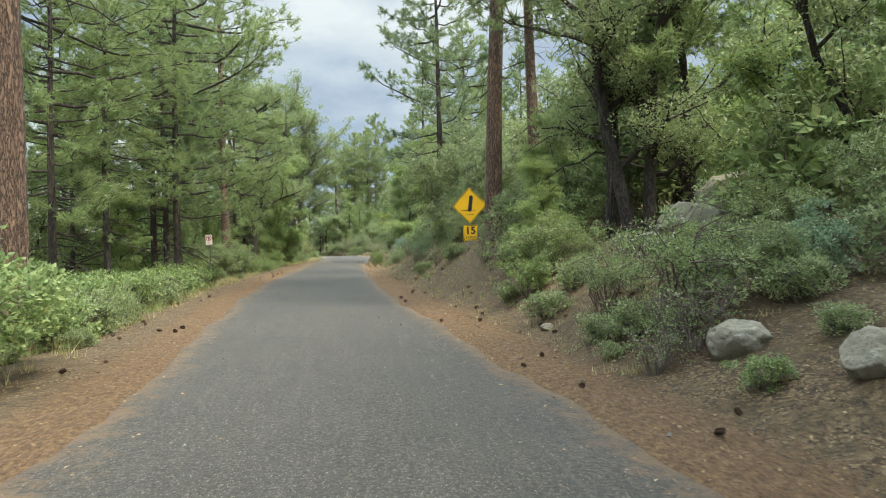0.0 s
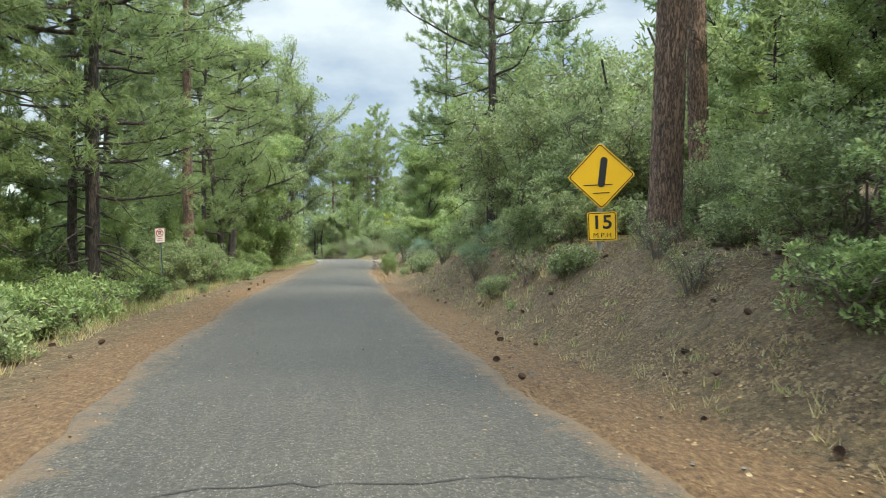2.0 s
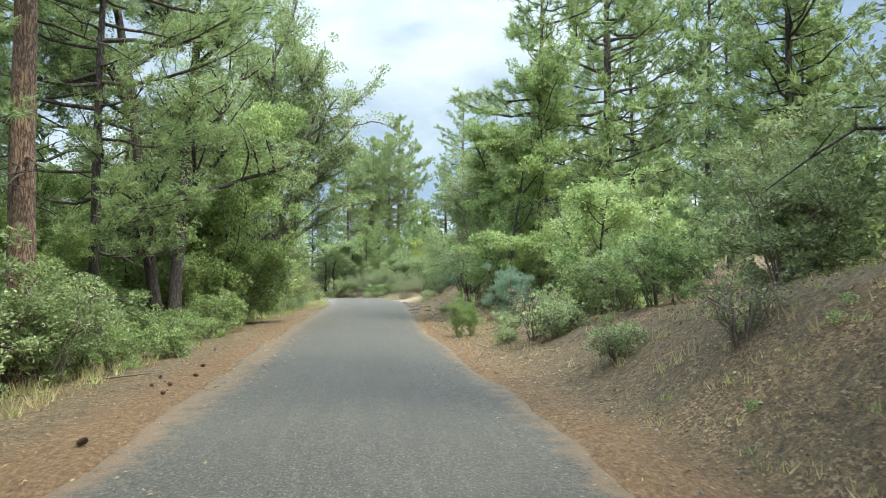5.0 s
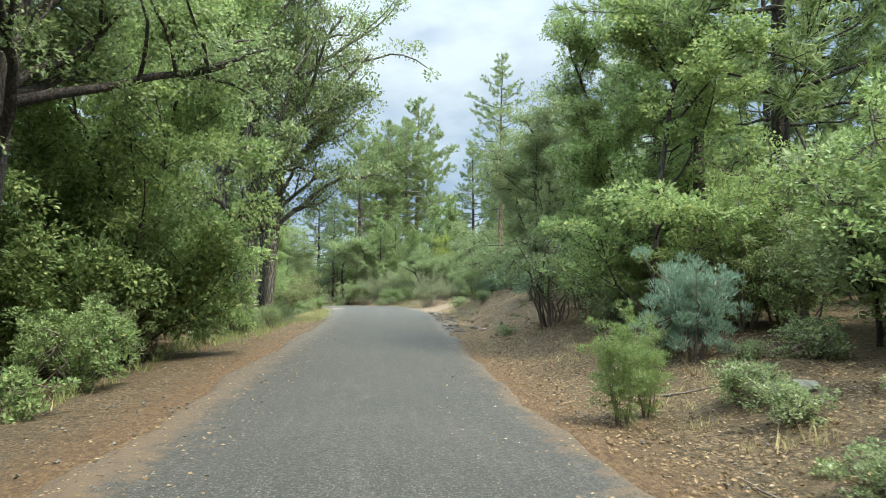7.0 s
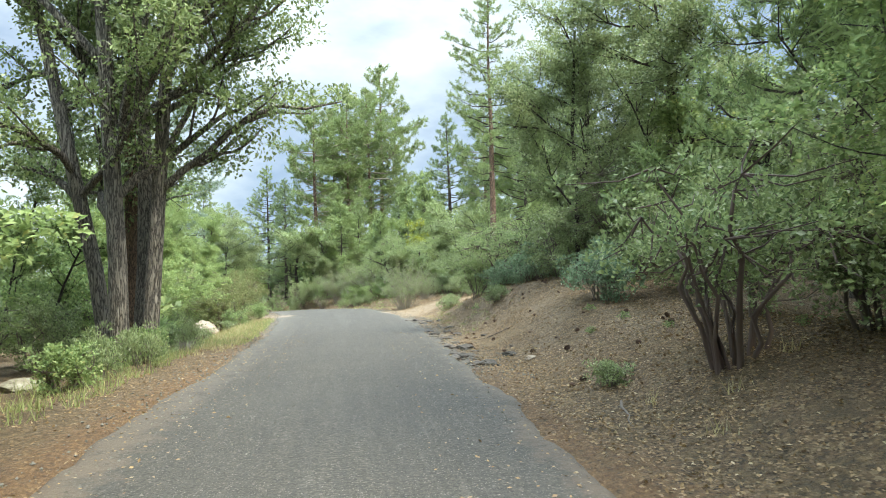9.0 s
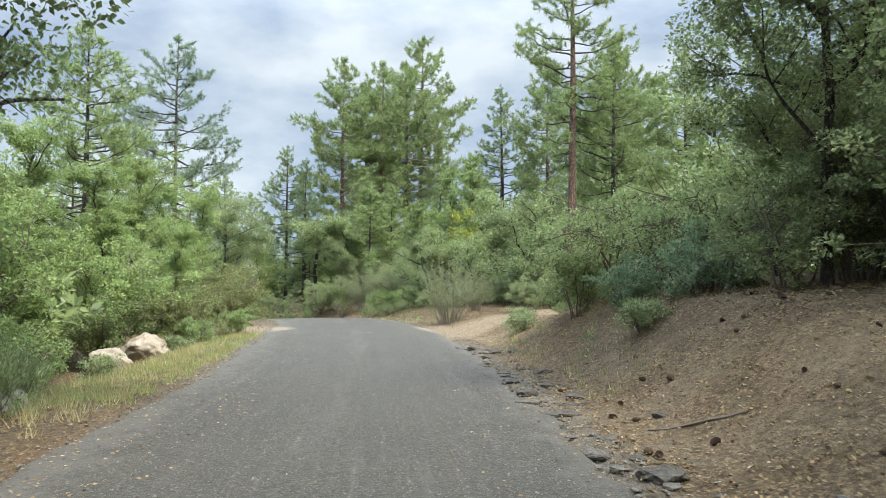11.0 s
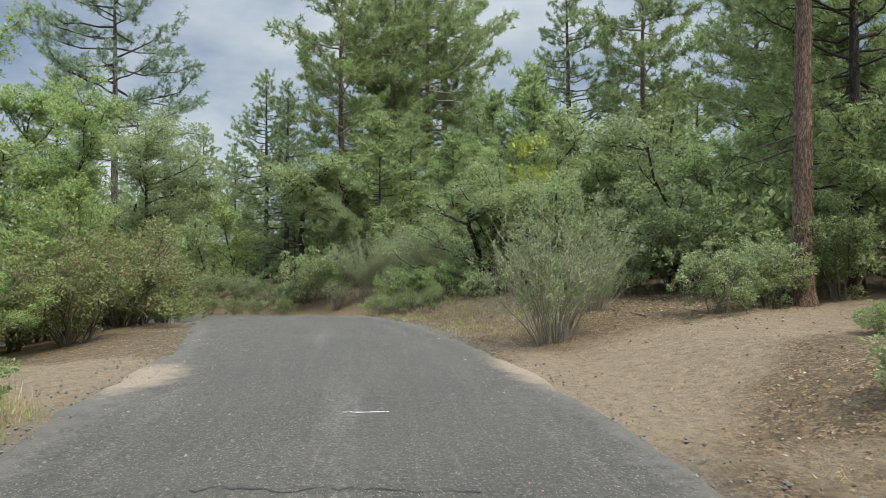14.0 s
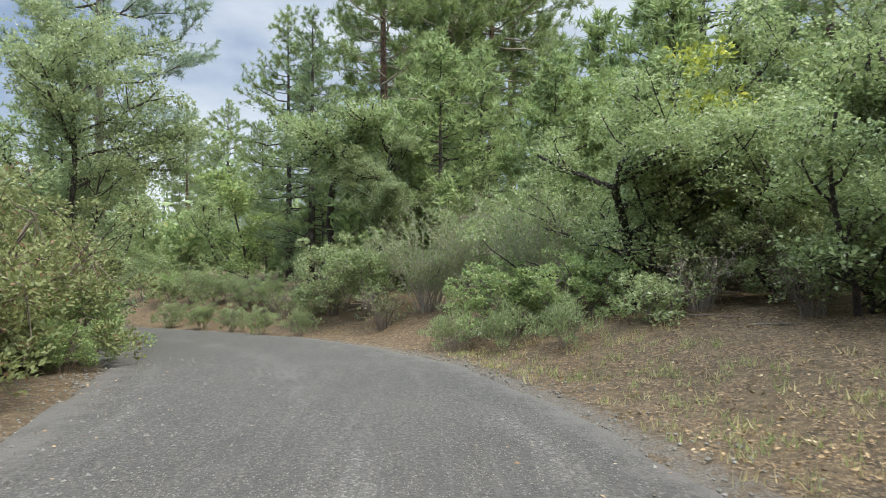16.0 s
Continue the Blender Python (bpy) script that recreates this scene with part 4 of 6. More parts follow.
kind("manzanita", "manzanita_bush", "manzanita bush with crooked bare dark stems", "bush", shrub_meshes(37, 3.2, 2.5, 7000, 0.068, M_OAK, M_TWIG_RED, 16, 0.36, 130, 0.20, 0.55, 0.3, 0.1, 0.030), SH)
kind("red_bush", "manzanita_bush", "low manzanita with red-tinged leaves", "bush", shrub_meshes(38, 2.8, 1.5, 4600, 0.095, M_REDLEAF, M_TWIG_RED, 14, 0.12, 100, 0.18), SH)
kind("red_tall", "manzanita_bush", "tall leafy manzanita with red-tinged leaves", "bush", shrub_meshes(52, 3.8, 2.4, 16000, 0.066, M_REDLEAF, M_TWIG_RED, 16, 0.08, 150, 0.22), SH)
kind("willow", "willow_bush", "upright vase-shaped willow bush with slim stems", "bush", willow_meshes(39, 2.7, 2.8, 64, 50, M_GREYLEAF, M_TWIG_PALE), SH)
kind("dead_shrub", "dead_shrub", "tangled grey shrub with few leaves", "bush", shrub_meshes(40, 1.8, 1.3, 700, 0.06, M_OAK, M_TWIG, 20, 0.2, 170, 0.1, 0.55, 0.3, 0.6, 0.018), SH)
kind("yellow_bush", "yellow_bush", "yellow-green leafy crown above the brush", "bush", shrub_meshes(41, 1.8, 4.6, 2600, 0.13, M_YELLOW, M_TWIG, 6, 0.3, 70, 0.2), SH)
kind("far_bush", "oak_bush", "dark brush deep in the woods", "bush", shrub_meshes(42, 4.6, 3.4, 900, 0.38, M_OAK, M_TWIG, 5, 0.05, 26, 0.55), SH)
kind("far_bush_b", "green_bush", "green thicket deep in the woods", "bush", shrub_meshes(43, 4.6, 3.2, 900, 0.36, M_BRIGHT, M_TWIG, 5, 0.05, 26, 0.55), SH)

# ---- the woods on the left of the road ----
plant("pine_tall", -3.97, 10.9, 1.08, 40)
plant("pine_near", -5.76, 28.1, 1.15, 10)
plant("pine_near", -7.6, 32.0, 1.1, 80)
plant("light_tree", -7.2, 26.2, 0.5)
plant("light_tree", -8.4, 30.0, 0.55, 50)
plant("light_tree", -7.0, 35.4, 0.5, 150)
plant("light_tree", -9.4, 24.6, 0.6, 80)
plant("light_tree", -9.0, 19.6, 0.5, 80)
plant("pine_thin", -7.9, 27.0, 1.05)
plant("pine_thin", -8.3, 23.5, 0.95)
plant("pine_thin", -6.9, 24.0, 1.1)
plant("pine_sparse", -6.95, 31.7, 0.9)
plant("pine_near", -8.2, 37.0, 0.9)
plant("pine_tall_b", -5.8, 38.9, 1.05, 200)
plant("pine_tall", -10.4, 49.4, 0.9)
plant("pine_tall_b", -9.6, 47.5, 0.9)
plant("oak_big", -5.6, 47.0, 1.0, 60)
plant("pine_near", -6.0, 42.4, 0.9, 33)
plant("pine_near", -7.3, 20.8, 0.9, 66)
plant("maple", -5.3, 52.4, 1.3, tall=1.15)
plant("maple", -7.6, 50.4, 1.2, 130)
plant("maple", -8.0, 58.2, 0.95, 210)
plant("maple", -7.4, 55.4, 1.4)
plant("maple", -8.2, 45.2, 0.85)
plant("maple", -7.0, 41.6, 0.6, 300)
plant("oak_cluster", -4.75, 64.2, 1.08, 140, 1.2, sink=0.15)
plant("pine_tall", -5.2, 66.4, 0.8, 60)
plant("maple", -8.4, 61.0, 1.0)
plant("light_tree", -9.0, 68.0, 0.75)
plant("light_tree", -8.4, 74.5, 0.86)
plant("light_tree", -7.2, 79.2, 0.76)
plant("light_tree", -9.6, 77.0, 0.9, 45)
plant("light_tree", -8.6, 90.6, 0.85)
plant("oak_airy", -7.5, 95.0, 0.95)
plant("light_tree", -8.9, 93.2, 0.95, 140)
plant("light_tree", -9.4, 87.2, 0.95, 70)
plant("light_tree", -7.0, 84.0, 0.5)
plant("light_tree", -11.0, 82.0, 0.75)
plant("pine_round", -11.2, 87.3, 1.0)
plant("pine_round", -13.5, 92.0, 0.7)
plant("pine_grey", -14.5, 112.4, 1.0, 30)
plant("pine_round", -22.8, 125.0, 1.3)
plant("pine_round", -18.3, 117.0, 0.75)
plant("pine_round", -17.0, 142.0, 1.1)
plant("pine_full_b", -21.5, 146.0, 0.85)
plant("pine_round", -13.5, 139.0, 0.9)
plant("oak_mid", -9.5, 98.5, 0.8)
plant("oak_mid_b", -10.5, 103.0, 0.75)

# ---- the woods on the right of the road ----
plant("pine_tall", 4.85, 19.6, 1.0, 120, tilt=(0, -3))
plant("pine_tall_b", 6.75, 22.4, 0.95, 10, tilt=(0, -2))
plant("pine_sparse", 4.8, 32.3, 1.0, 0)
plant("pine_near", 6.6, 14.9, 1.2, 30)
plant("oak_dark_airy", 6.9, 14.0, 0.95, 30)
plant("light_tree", 5.3, 16.6, 0.45, 20)
plant("light_tree", 4.9, 13.4, 0.28, 120)
plant("oak_mid", 8.8, 16.5, 1.15)
plant("oak_mid_b", 9.8, 10.8, 0.85)
plant("oak_mid_b", 8.0, 19.0, 1.0)
plant("grey_thicket", 4.7, 29.2, 0.95)
plant("grey_thicket", 6.2, 27.0, 1.1)
plant("oak_thicket", 6.9, 31.8, 1.0)
plant("grey_thicket", 5.6, 32.6, 0.8)
plant("grey_thicket", 5.6, 36.2, 0.62)
plant("oak_mid_b", 7.5, 33.5, 0.9)
plant("grey_thicket", 5.5, 23.8, 0.72, 60)
plant("pine_round", 6.4, 37.5, 0.55)
plant("pine_round", 9.1, 54.5, 1.4, 15)
plant("pine_round", 7.6, 58.4, 0.9)
plant("light_tree", 5.2, 53.6, 0.9, 160)
plant("light_tree", 4.2, 50.2, 1.12, 0)
plant("pine_thin", 5.6, 51.2, 1.25, 200)
plant("green_thicket", 6.4, 45.8, 0.95)
plant("green_thicket", 5.7, 52.3, 0.75, 30)
plant("green_thicket", 6.5, 49.8, 0.85, 200)
plant("grey_thicket", 5.5, 55.4, 0.7)
plant("green_thicket", 5.5, 49.4, 0.65, 100)
plant("green_thicket", 4.9, 52.4, 0.55, 220)
plant("oak_airy", 5.85, 66.6, 0.95, 40, 1.05)
plant("grey_thicket", 6.3, 64.7, 0.8)
plant("oak_airy", 7.3, 64.6, 1.15, 100)
plant("oak_airy", 6.4, 67.6, 1.0, 200)
plant("grey_thicket", 7.4, 68.2, 0.95)
plant("oak_thicket", 8.4, 70.0, 0.75)
plant("oak_thicket", 8.6, 75.0, 0.7)
plant("pine_tall_b", 7.3, 84.3, 0.85, 75)
plant("pine_round", 9.5, 86.2, 0.85)
plant("pine_full_b", 11.0, 90.5, 0.74)
plant("pine_full", 13.2, 88.0, 0.7)
plant("cypress", 8.1, 104.3, 1.0)
plant("pine_full_b", 10.3, 100.5, 0.85)
plant("pine_full", 13.5, 98.0, 0.85)
plant("oak_low", 3.1, 93.6, 1.0, 40)
plant("oak_low", 5.4, 92.6, 1.05, 160)
plant("oak_mid", 6.2, 96.0, 0.8)
plant("oak_mid_b", 7.6, 93.0, 0.75)
plant("green_thicket", 7.6, 89.0, 0.9)
plant("green_thicket", -7.6, 88.6, 0.9)
plant("green_thicket", -6.9, 77.8, 0.9)
plant("green_thicket", -7.3, 71.5, 0.95)
plant("pine_full_b", -2.2, 110.0, 1.06, 10)
plant("pine_full_b", 0.6, 113.5, 1.1)
plant("pine_full_b", -1.0, 116.0, 1.0, 200)
plant("pine_full_b", 2.4, 115.5, 1.12, 300)
plant("pine_full_b", 3.7, 119.5, 1.32, 140)
plant("pine_full", -6.4, 111.8, 0.75)
plant("cypress", -4.6, 106.0, 0.72)
plant("cypress", 4.4, 108.0, 0.62)
plant("pine_round", 1.0, 104.0, 0.6)
plant("oak_airy", -2.0, 101.0, 0.62)
plant("mid_pine", -0.3, 101.6, 0.85)
plant("light_tree", 1.4, 99.6, 0.66)
plant("oak_near", -3.3, 104.8, 1.1)
plant("light_tree", 3.6, 98.6, 0.7, 90)
plant("mid_pine", 5.6, 99.6, 0.9)
plant("yellow_bush", 4.4, 94.6, 1.1)
plant("sapling", 2.0, 45.0, 0.56)
plant("sapling", 2.35, 45.25, 0.48)

# ---- brush along the left edge ----
for key, x, y, s in (
    ("green_bush", -3.5, 7.4, 1.25), ("green_bush", -3.9, 8.6, 1.3), ("oak_bush_b", -6.5, 12.5, 0.9), ("green_bush", -5.5, 14.0, 1.0), ("low_green", -3.5, 11.4, 1.0), ("low_bush", -4.6, 11.8, 1.2), ("low_bush", -3.9, 13.2, 1.2), ("weed", -3.6, 14.6, 0.9), ("low_green", -4.5, 15.4, 1.3), ("low_bush", -5.6, 16.4, 1.4), ("weed", -4.0, 16.0, 0.8), ("weed", -4.3, 18.6, 0.9), ("low_green", -4.2, 17.4, 1.2),
    ("low_green", -5.6, 18.4, 1.4), ("low_bush", -4.3, 19.4, 1.2), ("green_bush", -6.0, 21.5, 0.8), ("low_green", -4.8, 22.4, 1.2), ("low_green", -4.9, 20.9, 1.2), ("low_green", -4.7, 24.6, 1.1), ("low_green", -6.4, 28.0, 1.3),
    ("low_green", -5.4, 26.2, 1.3), ("oak_bush_b", -6.6, 30.5, 0.6), ("low_green", -4.9, 29.8, 1.0), ("green_bush", -6.9, 35.9, 0.85),
):
    plant(key, x, y, s)
for key, x, y, s in (
    ("oak_bush", -5.2, 38.2, 0.8), ("oak_bush_b", -5.7, 36.6, 0.8), ("oak_bush", -6.4, 37.8, 1.0), ("oak_bush_b", -5.6, 40.2, 0.85), ("green_bush", -4.6, 39.6, 0.55), ("green_bush", -4.5, 42.0, 0.6), ("low_green", -4.0, 41.0, 0.7), ("oak_bush", -6.8, 41.5, 0.9),
    ("green_bush", -4.8, 44.6, 0.6), ("green_bush", -5.6, 43.4, 0.8), ("low_green", -4.3, 45.8, 0.7), ("green_bush", -4.5, 48.2, 0.85), ("oak_bush", -4.9, 50.3, 0.6), ("oak_bush", -6.0, 54.0, 0.75), 
    ("green_bush", -6.6, 58.5, 0.9), ("oak_bush_b", -7.0, 65.5, 0.8), ("green_bush", -5.0, 67.0, 0.7), ("weed", -3.9, 62.0, 0.9), ("weed", -4.3, 61.0, 1.0), ("weed", -3.9, 65.8, 0.9), ("green_bush", -4.7, 65.4, 0.5), ("low_green", -4.3, 63.6, 0.9), ("green_bush", -5.4, 66.4, 0.6), ("green_bush", -4.8, 68.0, 0.5), ("weed", -4.2, 66.9, 0.9), ("low_green", -4.5, 60.0, 0.9), ("low_green", -4.9, 62.4, 0.8), ("weed", -5.0, 67.4, 0.9), ("weed", -5.5, 68.4, 0.9),
    ("green_bush", -6.1, 70.5, 0.9), ("oak_bush_b", -7.0, 72.5, 0.8),
):
    plant(key, x, y, s)
for key, x, y, s in (
    ("oak_bush", -6.6, 76.6, 0.8), ("red_tall", -5.0, 77.6, 0.72), ("green_bush", -3.7, 78.2, 0.5), ("green_bush", -5.6, 79.0, 0.8), ("green_bush", -4.3, 76.2, 0.5),
    ("red_tall", -5.7, 85.6, 0.85), ("red_tall", -5.9, 88.8, 1.05), ("red_tall", -6.7, 91.7, 1.1), ("green_bush", -5.6, 91.0, 0.5), ("red_tall", -8.0, 94.6, 1.0), ("green_bush", -7.0, 86.0, 1.1), ("red_bush", -6.6, 90.0, 1.1), ("green_bush", -6.1, 92.2, 0.9),
    ("oak_bush", -8.4, 86.4, 1.1), ("oak_bush_b", -9.4, 91.0, 1.1), ("oak_bush", -10.2, 95.0, 1.1), ("oak_bush", -8.2, 82.5, 1.0),
):
    plant(key, x, y, s)

# ---- brush along the right edge ----
for key, x, y, s in (
    ("manzanita", 4.75, 7.2, 0.6), ("dead_shrub", 4.5, 6.5, 0.7), ("low_bush", 3.95, 7.4, 0.3), ("dead_shrub", 4.05, 6.4, 0.5), ("dead_shrub", 4.5, 7.0, 0.6), ("dead_shrub", 5.9, 8.4, 0.8), ("low_bush", 5.6, 6.4, 0.6), ("low_bush", 5.2, 5.2, 0.4), ("low_green", 4.4, 5.0, 0.35), ("teal_bush", 6.3, 7.2, 0.7), ("low_bush", 4.1, 8.2, 0.5), ("low_bush", 4.0, 10.4, 0.6), ("low_bush", 4.6, 11.0, 0.7), ("green_bush", 6.3, 10.2, 0.42), ("oak_bush", 4.6, 12.6, 0.5), ("green_bush", 4.2, 12.4, 0.5), ("green_bush", 4.95, 13.6, 0.7), ("oak_bush_b", 5.6, 7.0, 0.42), ("teal_bush", 5.3, 7.9, 0.5),
    ("manzanita", 4.5, 9.2, 0.4), ("dead_shrub", 5.2, 9.9, 0.7), ("oak_bush", 7.3, 9.6, 0.5), ("low_bush", 7.2, 6.8, 1.2), ("oak_bush_b", 8.2, 8.2, 0.8), ("oak_bush", 9.2, 6.2, 0.8),
    ("green_bush", 5.3, 14.8, 0.9), ("oak_bush_b", 4.9, 16.0, 0.75), ("low_green", 4.4, 14.8, 0.8), ("oak_bush", 6.4, 16.6, 0.8),
    ("oak_bush_b", 4.5, 22.8, 0.5), ("oak_bush", 4.3, 24.6, 0.5), ("oak_bush", 7.0, 20.5, 0.8), ("oak_bush_b", 5.8, 18.6, 0.55), ("low_bush", 5.4, 20.8, 1.0), ("low_bush", 5.4, 23.2, 0.9), ("dead_shrub", 4.5, 19.0, 0.5), ("oak_bush_b", 6.1, 20.9, 0.6),
):
    plant(key, x, y, s)
for key, x, y, s in (
    ("oak_bush", 4.9, 24.4, 0.75), ("oak_bush_b", 4.0, 25.2, 0.5), ("dead_shrub", 3.6, 22.6, 0.6), ("dead_shrub", 3.3, 26.4, 0.6), ("dead_shrub", 4.9, 20.3, 0.5), ("dead_shrub", 4.2, 17.4, 0.5), ("low_bush", 5.2, 18.4, 0.6), ("weed", 4.5, 15.6, 0.6), ("weed", 4.1, 24.0, 0.5), ("weed", 3.6, 30.6, 0.6), ("low_bush", 4.2, 26.6, 0.6), ("oak_bush", 6.0, 26.0, 1.0),
    ("teal_bush", 3.5, 27.9, 0.55), ("teal_bush", 4.0, 28.3, 0.5), ("dead_shrub", 3.4, 33.5, 0.7), ("oak_bush_b", 4.9, 35.0, 0.8),
    ("green_bush", 4.6, 38.5, 0.9), ("oak_bush", 4.6, 40.3, 0.6), ("oak_bush_b", 3.7, 42.4, 0.42), ("dead_shrub", 3.1, 41.2, 1.0), ("low_bush", 3.3, 40.2, 0.9),
    ("oak_bush_b", 5.6, 43.5, 0.8),
):
    plant(key, x, y, s)
for key, x, y, s in (
    ("blue_bush", 3.9, 47.6, 1.0), ("low_bush", 4.9, 44.0, 0.8), ("oak_bush", 6.0, 48.5, 0.7), ("low_bush", 5.0, 46.6, 0.7),
    ("manzanita", 3.75, 55.3, 1.02), ("oak_bush", 5.2, 57.5, 0.9), ("oak_bush_b", 5.2, 53.4, 0.9), ("green_bush", 4.9, 51.7, 0.8), ("green_bush", 5.7, 50.4, 0.9), ("oak_bush_b", 5.9, 55.2, 0.8), ("low_bush", 4.2, 52.4, 0.8), ("teal_bush", 4.75, 62.0, 0.95),
    ("oak_bush_b", 6.4, 61.5, 1.0), ("willow", 7.0, 66.0, 1.1),
    ("manzanita", 4.95, 71.6, 1.0), ("oak_bush", 4.2, 72.4, 0.7), ("teal_bush", 4.5, 70.2, 0.7), ("teal_bush", 5.0, 68.6, 0.9), ("oak_bush_b", 5.5, 66.8, 0.8), ("oak_bush_b", 4.7, 73.6, 0.6), ("manzanita", 5.7, 69.6, 0.9), ("grey_thicket", 6.3, 66.6, 0.6), ("small_weed", 4.3, 69.6, 0.8),
):
    plant(key, x, y, s)
for key, x, y, s in (
    ("manzanita", 6.2, 73.0, 0.8), ("oak_bush_b", 5.6, 74.6, 0.75), ("oak_bush_b", 5.3, 76.3, 0.5), ("oak_bush", 6.6, 76.0, 0.9), ("green_bush", 5.9, 80.3, 0.28),
    ("willow", 2.65, 83.7, 0.98), ("willow", 3.9, 85.6, 0.55), ("oak_bush_b", 5.35, 83.6, 0.55),
    ("oak_bush_b", 6.5, 84.0, 0.6), ("oak_bush", 8.2, 84.6, 0.8), ("green_bush", 7.4, 85.4, 0.9), ("oak_bush", 8.2, 79.6, 0.9), ("oak_bush", 6.6, 86.8, 0.95), ("oak_bush_b", 3.7, 92.3, 0.75), ("oak_bush_b", 4.7, 91.8, 0.75), ("dead_shrub", 3.2, 91.4, 0.9), ("dead_shrub", 4.3, 90.4, 0.8), ("oak_bush", 5.9, 90.4, 0.8), ("oak_bush_b", 6.8, 89.0, 0.8), ("low_bush", 2.4, 91.0, 0.9), ("oak_bush_b", 5.4, 88.0, 0.6), 
    ("green_bush", 6.2, 90.0, 0.9),
):
    plant(key, x, y, s)
for key, x, y, s in (
    ("willow", 0.4, 96.4, 0.95), ("willow", -0.6, 97.2, 0.9), ("weed", -0.3, 92.8, 0.8), ("weed", 0.5, 91.9, 0.8), ("weed", 1.2, 90.9, 0.8), ("green_bush", 0.6, 93.2, 0.85), ("green_bush", 1.7, 92.4, 0.75), ("willow", 1.3, 94.0, 0.9),
    ("green_bush", 2.4, 94.0, 0.7), ("oak_bush", -1.9, 98.4, 0.8), ("oak_bush_b", -2.9, 99.6, 0.9), ("oak_bush", 1.4, 96.0, 1.0), ("dead_shrub", -1.6, 97.0, 0.9), ("oak_bush_b", 2.6, 98.5, 1.0), 
    ("oak_bush", 0.4, 101.0, 1.1), ("oak_bush_b", -1.8, 104.5, 1.1), ("oak_bush", -3.8, 100.2, 0.42), ("oak_bush", -4.7, 98.9, 0.3), ("oak_bush_b", -5.8, 100.4, 0.34), ("oak_bush", -7.0, 101.9, 0.36), ("weed", -3.6, 97.9, 0.8), ("oak_bush_b", -8.4, 103.4, 0.4), ("dead_shrub", -4.6, 101.2, 0.8), ("oak_bush", -5.2, 102.2, 0.5), ("oak_bush_b", -6.2, 103.4, 0.5), ("oak_bush", -7.4, 104.8, 0.55), ("oak_bush_b", -8.6, 106.2, 0.6), ("green_bush", -9.8, 107.6, 0.7), ("oak_bush", -11.2, 109.0, 0.8), ("oak_bush", 3.6, 102.5, 1.2), 
):
    plant(key, x, y, s)


# ---- seedlings and weeds on the litter ----
def weeds():
    rng = np.random.default_rng(61)
    for k in range(110):
        y = rng.uniform(6, 78)
        right = k % 3 > 0
        d = rng.uniform(1.3, 4.2) if right else rng.uniform(1.6, 3.4)
        i = int(np.abs(ROAD[:, 1] - y).argmin())
        x = ROAD[i, 0] + (HALF[i] + d if right else -HALF[i] - d)
        plant("small_weed" if rng.random() < 0.6 else "low_bush", x, y, rng.uniform(0.35, 0.65), group="weeds on the litter")


weeds()


# ---- woods further back ----
def fill_woods():
    rng = np.random.default_rng(77)
    taken = []

    def free(x, y, r):
        if any((x - a) ** 2 + (y - b) ** 2 < r * r for a, b in taken):
            return False
        taken.append((x, y))
        return True

    # pines among the brush
    for _ in range(200):
        y = rng.uniform(6, 150)
        x = rng.uniform(-46, -11) if rng.random() < 0.5 else rng.uniform(10, 44)
        if (y > 64 and -34 < x < 0) or (y > 92 and x < 16) or (64 < y < 82 and x > 0) or (x < 0 and rng.random() < 0.6) or (x < -12 and 18 < y < 75 and rng.random() < 0.85) or (0 < x < 24 and 36 < y < 52) or not free(x, y, 3.6):
            continue
        plant("pine_far" if rng.random() < 0.6 else "pine_far_b", x, y, rng.uniform(0.75, 1.1))
    # the wood goes on behind the start; first come unseen pines added for shade
    for x, y, size in ((8.8, 3.8, 1.0), (7.6, 0.0, 0.95), (10.8, 1.4, 1.05), (9.4, -4.0, 1.1), (6.8, -7.0, 0.9), (11.5, -9.0, 1.0), (-6.5, -3.0, 0.9), (-9.5, 2.0, 1.0), (-7.0, -10.0, 1.0), (12.5, 5.0, 1.0)):
        plant("pine_full", x, y, size)
    for _ in range(30):
        x, y = rng.uniform(-30, 34), rng.uniform(-45, 2)
        if 7 < abs(float(land([x], [y])[1][0])) and free(x, y, 4.0):
            plant("pine_far", x, y, rng.uniform(0.8, 1.1))
    # thickets
    for _ in range(420):
        y = rng.uniform(3, 150)
        left = rng.random() < 0.5
        x = -8.0 - 34 * rng.random() ** 1.5 if left else 7.8 + 32 * rng.random() ** 1.5
        if y > 96:
            x = rng.uniform(-48, 34)
        off = float(land([x], [y])[1][0])
        if abs(off) < (5.2 if y < 90 else 4.0) or not free(x, y, 2.5):
            continue
        if abs(off) < 8.5 and y < 100:
            key = ("back_oak_bush", "back_green_bush", "back_oak_bush")[rng.integers(0, 3)]
            plant(key, x, y, rng.uniform(0.9, 1.35))
            continue
        if x < 0 and y < 60 and rng.random() < 0.45:
            continue
        plant("far_bush" if rng.random() < (0.4 if x < 0 else 0.65) else "far_bush_b", x, y, rng.uniform(0.6, 1.05))


fill_woods()


